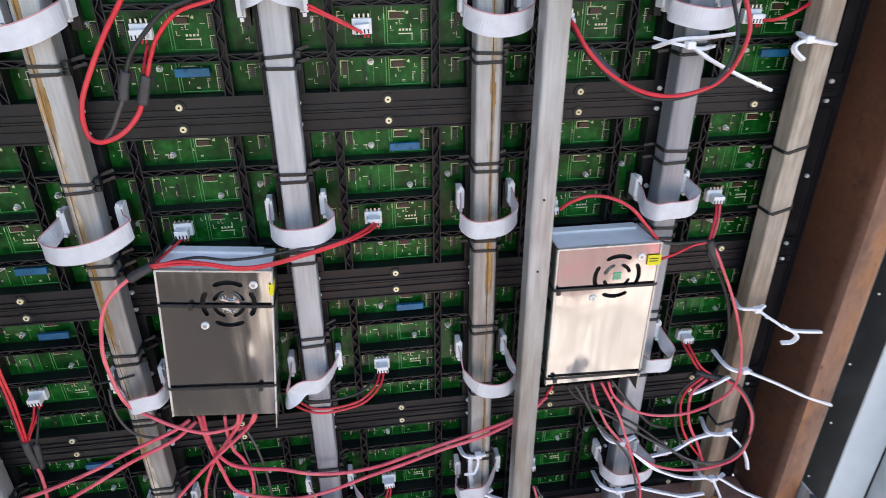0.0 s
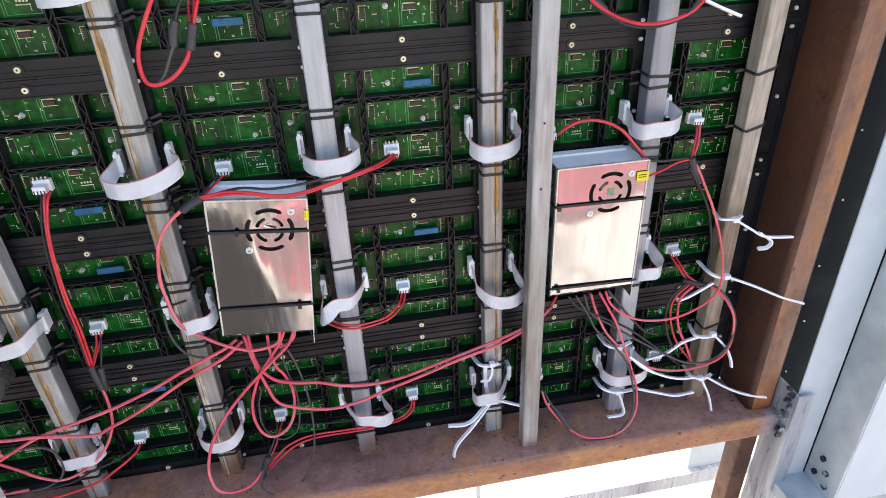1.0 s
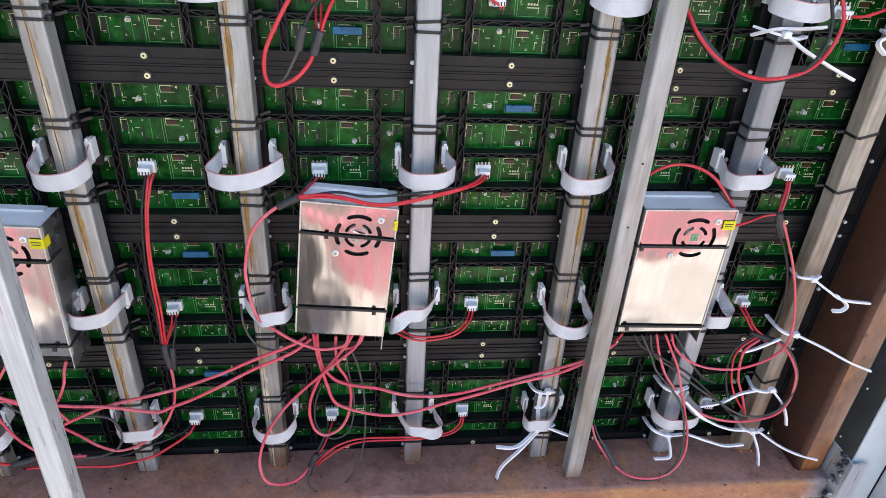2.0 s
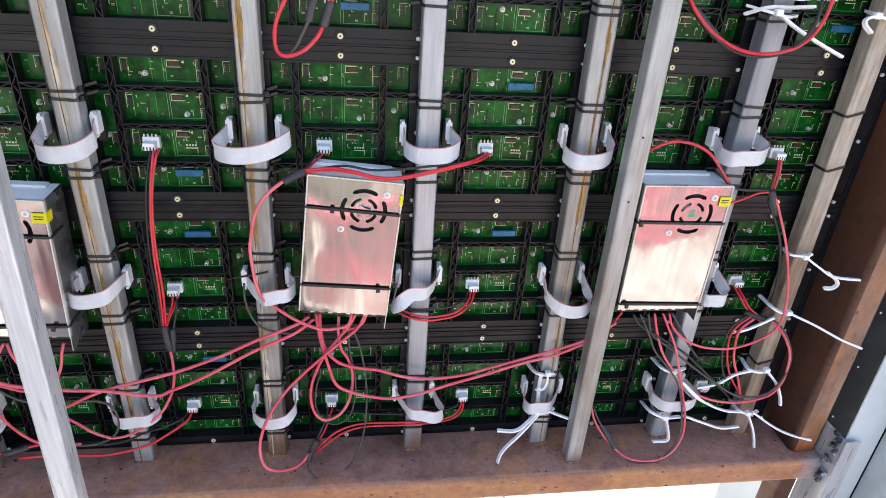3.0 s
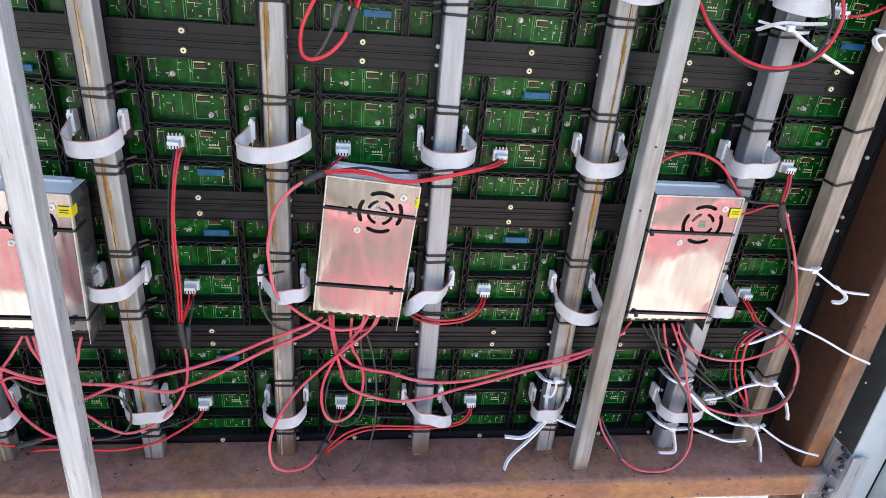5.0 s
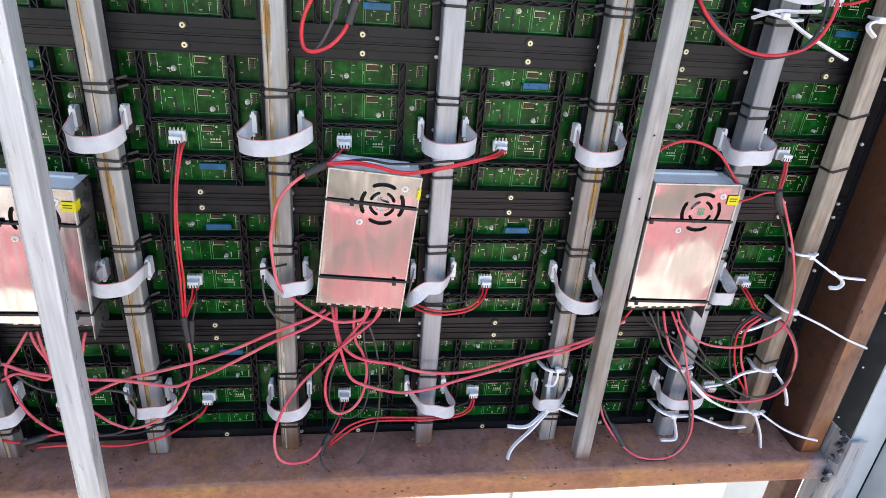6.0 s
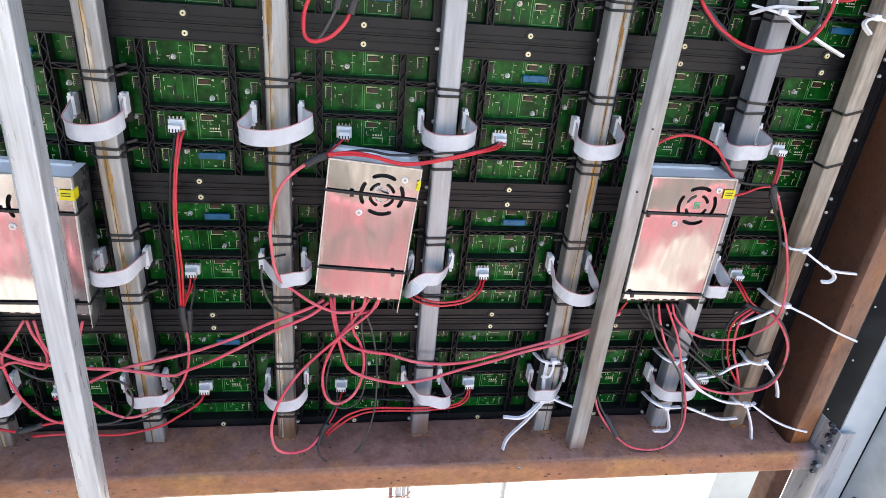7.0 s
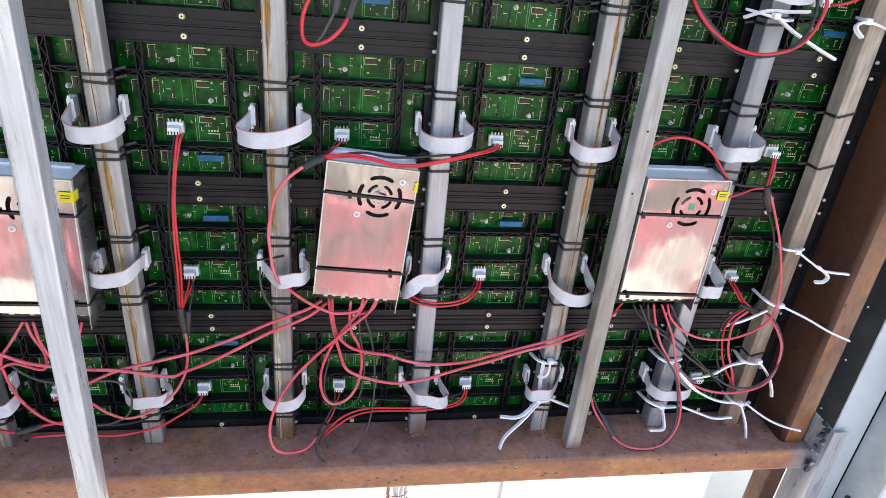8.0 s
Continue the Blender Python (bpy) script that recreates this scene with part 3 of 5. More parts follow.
def steel_tube(x, y, w, d, z0, z1, material, seam=None, label="", name="steel_tube", group="", lean=0.0, foot=BEAM_TOP):
    """Stands at the foot height; z0 and z1 are measured from there."""
    t = thing(name, pose(x, y, foot, 0, lean, 0), label, "steel tube", group)
    part("body", tube_bm(w, d, z0, z1), material, t)
    if foot > 0:
        rnd = random.Random(int(x * 900) + 7)
        bm = bmesh.new()
        for k in range(14):
            a = rnd.uniform(-w / 2, w / 2)
            q = rnd.choice(((a, -d / 2 - 0.001), (w / 2 + 0.001, a), (-w / 2 - 0.001, a), (a, -d / 2 - 0.001)))
            bmesh.ops.create_icosphere(bm, subdivisions=1, radius=rnd.uniform(0.0015, 0.0035), matrix=pose(q[0], q[1], 0.0005) @ Matrix.Diagonal((1.4, 1.2, 0.7, 1)))
        tagged(part("foot_weld", bm, M_RUSTO, t, "rusty weld at the foot"), kind="stuff")
    if seam is not None:
        rnd = random.Random(int(x * 1000))
        bm = bmesh.new()
        n, v, o = 120, 0.0015, seam
        for k in range(n):
            a, b = z0 + (z1 - z0) * k / n, z0 + (z1 - z0) * (k + 1) / n
            o += 0.3 * (seam - o) + rnd.uniform(-0.0003, 0.0003)
            v = min(0.0036, max(0.0016, v + rnd.uniform(-0.0006, 0.0006)))
            box(bm, o - v, o + v * rnd.uniform(0.7, 1.2), -d / 2 - 0.0003, -d / 2 + 0.001, a, b)
            if rnd.random() < 0.3:
                q = seam + rnd.uniform(-0.006, 0.006)
                box(bm, q, q + rnd.uniform(0.0004, 0.0012), -d / 2 - 0.00025, -d / 2 + 0.001, a, b + rnd.uniform(0, 0.012))
        part("weld_seam", bm, M_SEAM, t, "rust-streaked weld seam")
        bm, o = bmesh.new(), seam - 0.001
        for k in range(90):
            a, b = z0 + (z1 - z0) * k / 90, z0 + (z1 - z0) * (k + 1) / 90
            o += 0.25 * (seam - 0.001 - o) + rnd.uniform(-0.0002, 0.0002)
            box(bm, o - 0.0004, o + rnd.uniform(0.0002, 0.0008), -d / 2 - 0.0006, -d / 2 + 0.001, a, b)
        part("weld_line", bm, M_SEAMLINE, t, "thin dark line of the weld")
    return t


TUBE_W = 0.025
TUBE_AT = [(-0.6515, -0.6515), (-0.4560, -0.4540), (-0.2595, -0.2595), (-0.0775, -0.0735), (0.1175, 0.1180), (0.3085, 0.3050), (0.5030, 0.5020)]  # x at the foot and 0.52 m up
TUBE_SEAM = [0.002, 0.001, -0.002, -0.006, None, 0.004, None]


def tube_x(k, z):
    a, b = TUBE_AT[k]
    return a + (b - a) * (z - BEAM_TOP) / 0.52


for k, (a, b) in enumerate(TUBE_AT):
    seam = TUBE_SEAM[k]
    steel_tube(a, -0.0185, TUBE_W, 0.025, -0.001, 1.22, M_GALV if seam is None else M_GALVB, seam,
               "plain grey galvanised square tube standing on the beam" if seam is None else "grey galvanised square tube with a rust-streaked weld seam", group="tubes behind the display", lean=math.degrees(math.atan2(b - a, 0.52)))
steel_tube(0.6385, -0.0205, 0.024, 0.025, -0.001, 1.22, M_BROWNTUBE, None, "brownish weathered square steel tube beside the column", group="tubes behind the display", lean=-0.4)
steel_tube(0.3522, -0.0615, 0.023, 0.023, -0.001, 1.22, M_GALVB, None, "grey galvanised brace tube with rusty foot on the beam", name="brace_tube")
brace = bpy.data.objects["brace_tube"]
for bx, bz in ((-0.0007, 0.497), (-0.0016, 0.419)):
    part("hole", cyl(bmesh.new(), 0.0013, 0.0013, 0.0012, pose(bx, -0.0117, bz, 90), 8), M_DARK, brace, "small drilled hole")
steel_tube(-0.3122, -0.1745, 0.0235, 0.0255, 0.0, 2.3, M_POST, None, "pale galvanised square post standing free of the display", name="free_post", lean=1.65, foot=0.0)


# ---------------------------------------------------------------- black cable ties round the tubes
def tie_ob(x, y0, y1, z, w, tilt):
    path = [Vector(p) for p in ((x - w - 0.010, y1, z - 0.002), (x - w - 0.0008, y1 - 0.004, z), (x - w - 0.0008, y0 + 0.002, z), (x - w + 0.002, y0 - 0.0008, z), (x + w - 0.002, y0 - 0.0008, z + tilt), (x + w + 0.0008, y0 + 0.002, z + tilt), (x + w + 0.0008, y1 - 0.004, z + tilt), (x + w + 0.012, y1, z + tilt + 0.003))]
    bm = sweep(bmesh.new(), path, [(-0.0008, -0.0015), (0.0008, -0.0015), (0.0008, 0.0015), (-0.0008, 0.0015)], up=(0, 0, 1))
    box(bm, x + w + 0.0005, x + w + 0.0055, y0 + 0.006, y0 + 0.012, z + tilt - 0.0028, z + tilt + 0.0028)
    tagged(mesh_ob("cable_tie", bm, M_TIE), "black nylon cable tie binding module frames to the tube", "cable tie", "black ties on the tubes")


rt = random.Random(3)
for k in range(7):
    for r in range(NROWS):
        zc = CZ + D * r
        for dz in (-0.0425, 0.0435):
            for e in (0.005, -0.005):
                z = zc + dz + e + rt.uniform(-0.002, 0.002)
                tie_ob(tube_x(k, z), -0.031, -0.002, z, TUBE_W / 2, rt.uniform(-0.0015, 0.0015))
for z in (1.445, 1.375, 1.64, 1.07):
    tie_ob(0.6385 - 0.007 * (z - BEAM_TOP), -0.033, -0.006, z, 0.012, 0.006)


# ---------------------------------------------------------------- ribbon cables
def ribbon_cable(k, r, left, mid, right, tw=0.0):
    """From the socket left of tube k, out and round its front, to the socket right of it; x and z from the joint and the row's centre."""
    t = thing("ribbon_cable", pose(SEAMS[k], 0, CZ + D * r), "flat grey ribbon cable with white plugs looped over a tube", "ribbon cable", "ribbon cables between modules")
    a, b = Vector((-0.0265, -0.006, 0.004)), Vector((0.0265, -0.006, 0.007))
    lf, md, rt_ = (Vector((p[0], y, p[1])) for p, y in ((left, -0.036), (mid, -0.053), (right, -0.036)))
    pts = [a + Vector((0, -0.003, -0.001)), a.lerp(lf, 0.45) + Vector((0, -0.004, 0)), lf, lf.lerp(md, 0.5) + Vector((-0.003, -0.006, -0.001)), md,
           md.lerp(rt_, 0.5) + Vector((0.003, -0.006, -0.001)), rt_, b.lerp(rt_, 0.45) + Vector((0, -0.004, 0)), b + Vector((0, -0.003, -0.001))]
    path = spline(pts, 6)
    h = 0.0098
    bm = sweep(bmesh.new(), path, [(-0.0005, -h), (0.0005, -h), (0.0005, h - 0.0016), (-0.0005, h - 0.0016)], up=(tw, 0, 1))
    part("ribbon", bm, M_RIBBON, t, smooth=False)
    bm = sweep(bmesh.new(), path, [(-0.0005, h - 0.0016), (0.0005, h - 0.0016), (0.0005, h - 0.0006), (-0.0005, h - 0.0006)], up=(tw, 0, 1))
    part("edge_stripe", bm, M_REDLINE, t, "thin red edge stripe")
    for p in (a, b):
        bm = boxes((p.x - 0.0028, p.x + 0.0028, p.y - 0.005, p.y + 0.008, p.z - 0.0115, p.z + 0.0115), bev=0.0006)
        box(bm, p.x - 0.0036, p.x + 0.0036, p.y - 0.008, p.y - 0.005, p.z - 0.0105, p.z + 0.0105)
        for e in (-1, 1):
            box(bm, p.x - 0.0016, p.x + 0.0016, p.y - 0.0098, p.y - 0.003, p.z + e * 0.0125 - 0.0016, p.z + e * 0.0125 + 0.0016)
        part("plug", bm, M_WHITE, t, "white plastic plug")


ribbon_cable(2, 2, (-0.028, -0.012), (0.005, -0.013), (0.031, -0.003), 0)
ribbon_cable(3, 2, (-0.04, -0.011), (-0.002, -0.011), (0.04, 0.003), 0)
ribbon_cable(4, 2, (-0.024, -0.007), (0.005, -0.009), (0.036, -0.004), 0)
ribbon_cable(5, 2, (-0.03, -0.01), (-0.009, -0.014), (0.027, -0.008), 0)
ribbon_cable(6, 2, (-0.027, -0.008), (-0.009, -0.006), (0.032, -0.004), 0)
ribbon_cable(2, 1, (-0.034, -0.002), (-0.001, 0.0), (0.026, 0.012), 0.12)
ribbon_cable(3, 1, (-0.008, -0.005), (0.017, 0.002), (0.037, 0.006), 0)
ribbon_cable(4, 1, (-0.034, -0.024), (-0.013, 0.002), (0.017, 0.004), 0.2)
ribbon_cable(5, 1, (-0.023, -0.016), (0.007, -0.029), (0.037, -0.025), -0.14)
ribbon_cable(6, 1, (-0.004, -0.014), (0.01, -0.015), (0.038, -0.016), 0)
ribbon_cable(2, 0, (-0.016, -0.001), (0.018, 0.005), (0.044, 0.006), 0)
ribbon_cable(3, 0, (-0.029, -0.005), (0.001, -0.009), (0.028, 0.001), 0)
ribbon_cable(4, 0, (-0.015, 0.0), (0.01, -0.005), (0.041, -0.017), -0.14)
ribbon_cable(5, 0, (-0.033, -0.004), (-0.019, 0.001), (0.011, -0.002), 0)
ribbon_cable(6, 0, (-0.027, -0.006), (0.002, -0.008), (0.043, -0.008), 0)
ribbon_cable(1, 0, (-0.02, -0.013), (0.026, -0.006), (0.044, 0.004), 0)
ribbon_cable(3, 3, (-0.044, -0.014), (-0.004, -0.012), (0.03, 0.002))
ribbon_cable(4, 3, (-0.022, 0.012), (0.0, 0.022), (0.022, 0.013))
ribbon_cable(5, 3, (-0.028, -0.006), (0.0, -0.013), (0.032, -0.006))
ribbon_cable(6, 3, (-0.03, -0.006), (0.004, -0.012), (0.034, -0.004))
rr_ = random.Random(8)
for k in range(7):
    for r in range(NROWS):
        if k < 2 and (k, r) != (1, 0) or k == 2 and r == 3 or r > 3:
            ribbon_cable(k, r, (-0.03 + rr_.uniform(-0.012, 0.006), -0.008), (rr_.uniform(-0.008, 0.008), rr_.uniform(-0.018, -0.008)), (0.03 + rr_.uniform(-0.006, 0.012), -0.006), rr_.uniform(-0.05, 0.05))


# ---------------------------------------------------------------- power supplies
def cover_bm(w, h, fx, fz):
    """A sheet with a round fan grille of curved slots cut through it, facing -y; centre of the sheet at the origin."""
    bm = bmesh.new()
    n, s = 96, 0.0305
    radii = [0.0, 0.0085, 0.0122, 0.0130, 0.0153, 0.0161, 0.0220, 0.0229, 0.0259, 0.0268, 0.0287]
    def at(a, rr):
        return (fx + rr * math.sin(a), fz + rr * math.cos(a))
    grid = []
    for rr in radii[1:]:
        grid.append([bm.verts.new((at(2 * math.pi * k / n, rr)[0], 0, at(2 * math.pi * k / n, rr)[1])) for k in range(n)])
    sq = []
    for k in range(n):
        a = 2 * math.pi * k / n
        q = s / max(abs(math.sin(a)), abs(math.cos(a)))
        sq.append(bm.verts.new((fx + q * math.sin(a), 0, fz + q * math.cos(a))))
    grid.append(sq)
    bm.faces.new(grid[0])
    for i in range(len(grid) - 1):
        for k in range(n):
            # slots with rounded ends: four outer arcs, four inner arcs between them
            outer, inner = abs((k + 12.5) % 24 - 12), abs((k + 0.5) % 24 - 12)
            if outer < {5: 8, 6: 9, 7: 8}.get(i, 0) or inner < {1: 7, 2: 8, 3: 7}.get(i, 0):
                continue
            bm.faces.new((grid[i][k], grid[i][(k + 1) % n], grid[i + 1][(k + 1) % n], grid[i + 1][k]))
    X, Z = [-w / 2, fx - s, fx + s, w / 2], [-h / 2, fz - s, fz + s, h / 2]
    for i in range(3):
        for j in range(3):
            if (i, j) != (1, 1):
                bm.faces.new([bm.verts.new((x, 0, z)) for x, z in ((X[i], Z[j]), (X[i + 1], Z[j]), (X[i + 1], Z[j + 1]), (X[i], Z[j + 1]))])
    bmesh.ops.remove_doubles(bm, verts=bm.verts, dist=1e-5)
    r = bmesh.ops.solidify(bm, geom=bm.faces[:], thickness=0.0009)
    return bm


def power_supply(cx, cz, w, h, rot, tag_text, label, tie_z, tie_skew, stick=0.014, locks=(-0.22, 0.36)):
    """Origin at the middle of the front cover; 50 mm deep, a 20 mm terminal tray below the cover."""
    t = thing("power_supply", pose(cx, -0.056, cz) @ pose(0, 0, 0, 0, rot, 0), label, "power supply", "power supplies between the tubes")
    fx, fz = 0.0115, h / 2 - 0.0375
    part("cover", cover_bm(w, h, fx, fz), M_PSU, t, "polished steel cover with fan slots")
    bm = boxes((-w / 2 - 0.0004, -w / 2 + 0.0012, -0.0012, 0.004, -h / 2, h / 2), (-w / 2 + 0.0012, w / 2 - 0.0012, -0.0012, 0.003, h / 2 - 0.0012, h / 2 + 0.0004), (w / 2 - 0.0012, w / 2 + 0.0004, -0.0012, 0.004, -h / 2, h / 2))
    part("rim", bm, M_RIM, t, "folded bright rim")
    dep = 0.049
    bm = boxes((-w / 2, -w / 2 + 0.001, 0.001, dep, -h / 2, h / 2), (w / 2 - 0.001, w / 2, -0.0005, dep, -h / 2 - 0.020, h / 2),
               (-w / 2, w / 2, dep - 0.001, dep, -h / 2 - 0.020, h / 2))
    part("case", bm, M_CASE, t, "dull steel case")
    bm = bmesh.new()
    box(bm, -w / 2 + 0.001, w / 2 - 0.001, 0.001, dep, h / 2 - 0.002, h / 2 - 0.001)
    box(bm, -w / 2 + 0.004, w / 2 - 0.012, dep - 0.012, dep - 0.001, h / 2 - 0.001, h / 2 + 0.0015)
    # Near-white colour holds the sky sheen that brightens the polished top.
    part("lid", bm, M_PSUC, t, "aluminium top with a folded lip, sky sheen in its colour")
    # tray of screw terminals
    bm = boxes((-w / 2 + 0.004, w / 2 - 0.004, 0.016, 0.040, -h / 2 - 0.014, -h / 2 + 0.012))
    tray = part("terminal_block", bm, M_CHIP, t, "black terminal block")
    scr = None
    for k in range(8):
        x = -w / 2 + 0.016 + k * (w - 0.030) / 7
        if scr is None:
            bm = boxes((-0.0026, 0.0026, -0.001, 0.001, -0.006, 0.004))
            cyl(bm, 0.0032, 0.0028, 0.003, pose(0, -0.002, 0, 90), 8)
            scr = part("terminal_screw", bm, M_PIN, tray)
            scr.matrix_basis = pose(x, 0.0148, -h / 2 - 0.005)
        else:
            share("terminal_screw", scr, tray, pose(x, 0.0148, -h / 2 - 0.005 + 0.001 * (k % 2)))
    # fan behind the slots
    bm = bmesh.new()
    cyl(bm, 0.0285, 0.0285, 0.008, pose(fx, 0.009, fz, 90), 32)
    fan = part("fan", bm, M_DARK, t, "dark fan behind the slots")
    bm = cyl(bmesh.new(), 0.0118, 0.0118, 0.002, pose(fx, 0.0042, fz, 90), 24)
    part("hub_label", bm, M_LABEL, fan, "pale round hub label")
    bm = bmesh.new()
    for k in range(4):
        box(bm, fx - 0.004 + k * 0.0023, fx - 0.0025 + k * 0.0023, -0.00035, -0.0001, fz - 0.004, fz + 0.003 - 0.001 * (k % 2))
    box(bm, fx - 0.0045, fx + 0.005, -0.00035, -0.0001, fz + 0.0035, fz + 0.0052)
    if tag_text:
        part("hub_print", bm, M_GREENTAG, fan, "small green printed marks")
    else:
        bm.free()
    # two screws beside the fan
    bm = cyl(bmesh.new(), 0.0042, 0.0036, 0.0016, pose(0, 0, 0, 90), 14)
    old = set(bm.faces)
    for a in (0, 45, 90, 135):
        box(bm, -0.0021, 0.0021, -0.0013, -0.0007, -0.0004, 0.0004, m=pose(0, 0, 0, 0, a, 0))
    for f in (q for q in bm.faces if q not in old):
        f.material_index = 1
    s0 = part("screw", bm, [M_SCREW, M_CASE], t)
    s0.matrix_basis = pose(fx - 0.024, -0.001, fz - 0.025)
    share("screw", s0, t, pose(fx + 0.024, -0.001, fz + 0.022))
    # yellow warning sticker wrapped over the edge
    bm = boxes((w / 2 - stick, w / 2 + 0.0006, -0.0018, -0.0012, h / 2 - 0.026, h / 2 - 0.014), (w / 2 + 0.0005, w / 2 + 0.0010, -0.0018, 0.012, h / 2 - 0.026, h / 2 - 0.014))
    st = part("sticker", bm, M_YEL, t, "yellow warning sticker")
    bm = boxes((w / 2 - stick * 0.86, w / 2 - 0.002, -0.0021, -0.0018, h / 2 - 0.0185, h / 2 - 0.0175), (w / 2 - stick * 0.86, w / 2 - 0.0025, -0.0021, -0.0018, h / 2 - 0.0215, h / 2 - 0.0205))
    part("print", bm, M_TIE, st)
    # black ties across the cover
    for z, sk, lock in zip(tie_z, tie_skew, locks):
        path = [Vector(p) for p in ((-w / 2 - 0.0012, 0.03, z), (-w / 2 - 0.0012, -0.001, z), (-w / 2 + 0.002, -0.0024, z), (w / 2 - 0.002, -0.0024, z + sk), (w / 2 + 0.0012, -0.001, z + sk), (w / 2 + 0.0012, 0.03, z + sk))]
        b = tagged(mesh_ob("cable_tie", sweep(bmesh.new(), path, [(-0.0006, -0.0014), (0.0006, -0.0014), (0.0006, 0.0014), (-0.0006, 0.0014)], up=(0, 0, 1)), M_TIE),
                   "black nylon cable tie strapped across a power supply", "cable tie", "ties across the power supplies")
        b.matrix_basis = t.matrix_basis
        hx = w * lock
        part("buckle", boxes((hx - 0.0024, hx + 0.0024, -0.0062, -0.003, z + sk * 0.5 - 0.0032, z + sk * 0.5 + 0.0032), bev=0.0007), M_TIE, b)
    return t


power_supply(0.0285, 1.279, 0.107, 0.178, 5.5, False, "polished silver power supply, tilted between two tubes, red wires below", (0.051, -0.051), (-0.001, 0.002), stick=0.0035)
power_supply(0.4325, 1.275, 0.113, 0.176, 0.0, True, "polished silver power supply hanging upright behind the brace tube", (0.040, -0.078), (-0.002, -0.003), locks=(-0.47, -0.42))
power_supply(-0.350, 1.254, 0.110, 0.176, 2.5, True, "polished silver power supply half hidden behind the free post", (0.045, -0.075), (0.0, 0.003))


# ---------------------------------------------------------------- cladding beside the column
def cladding():
    t = thing("side_cladding", pose(0, 0, 0), "pale blue-grey folded sheet cladding beside the column", "cladding")
    part("flange", boxes((0.752, 0.812, -0.1065, -0.1045, 0.80, 2.3)), M_PANEL, t)
    # Fold of the same sheet; its side's shade is put into a greyer colour.
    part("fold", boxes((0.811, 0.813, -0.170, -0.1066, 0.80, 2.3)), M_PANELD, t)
    # Thin dark strip drawn along the crease.
    part("joint", boxes((0.8085, 0.8109, -0.1075, -0.1066, 0.80, 2.3)), M_MATTBLACK, t, "thin dark line along the fold")
    part("sheet", boxes((0.8132, 1.7, -0.172, -0.170, 0.80, 2.3)), M_PANEL, t)
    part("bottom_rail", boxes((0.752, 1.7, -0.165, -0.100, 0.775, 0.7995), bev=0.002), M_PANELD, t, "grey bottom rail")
    for by, bz in ((-0.125, 0.822), (-0.145, 0.838), (-0.150, 0.815), (-0.132, 0.858)):
        part("bolt", cyl(bmesh.new(), 0.0055, 0.0045, 0.005, pose(0.8095, by, bz, 0, 90, 0), 6), M_WELD, t, "dark burnt bolt head")
    # Flat black strip, set back between column and cladding.
    s = thing("black_strip", pose(0, 0, 0), "black riveted strip between column and cladding", "steel strip")
    part("body", boxes((0.7445, 0.80, -0.066, -0.063, 0.93, 2.3)), M_MATTBLACK, s)
    rivet = None
    for k, z in enumerate((0.99, 1.085, 1.18, 1.28, 1.375, 1.475, 1.57, 1.67)):
        at = pose(0.757 + 0.004 * (k % 2), -0.0665, z)
        if rivet is None:
            rivet = part("rivet", cyl(bmesh.new(), 0.0016, 0.0012, 0.0014, pose(0, 0, 0, 90), 8), M_SCREW, s, "small bright rivet head")
            rivet.matrix_basis = at
        else:
            share("rivet", rivet, s, at)
    # Added black backing that fills the gap between modules and column.
    e = thing("edge_filler", pose(0, 0, 0), "black filler closing the gap at the display edge", "trim")
    part("body", boxes((0.6927, 0.6995, 0.002, 0.030, BEAM_TOP - 0.006, 2.07)), M_MATTBLACK, e)
    p = thing("angle_post", pose(0, 0, 0), "pale galvanised angle post welded to the beam's end", "post")
    part("body", boxes((0.7445, 0.7475, -0.116, -0.0665, 0.0, 0.985), (0.7475, 0.770, -0.116, -0.113, 0.0, 0.985)), M_POST, p)
    wb = bmesh.new()
    rnd = random.Random(2)
    for k in range(22):
        z, q = rnd.uniform(0.89, 0.992), rnd.uniform(0.0016, 0.0046)
        r = bmesh.ops.create_icosphere(wb, subdivisions=2, radius=q, matrix=pose(0.7405 + rnd.gauss(0, 0.0018), -0.0985 + rnd.uniform(-0.012, 0.003), z, rnd.uniform(0, 90), rnd.uniform(0, 90), 0) @ Matrix.Diagonal((1.0, 0.7, rnd.uniform(0.9, 1.8), 1)))
        for v in r["verts"]:
            v.co += Vector((rnd.uniform(-1, 1), rnd.uniform(-1, 1), rnd.uniform(-1, 1))) * q * 0.28
    tagged(part("weld", wb, M_WELD, p, "burnt lumpy weld"), kind="stuff")


cladding()


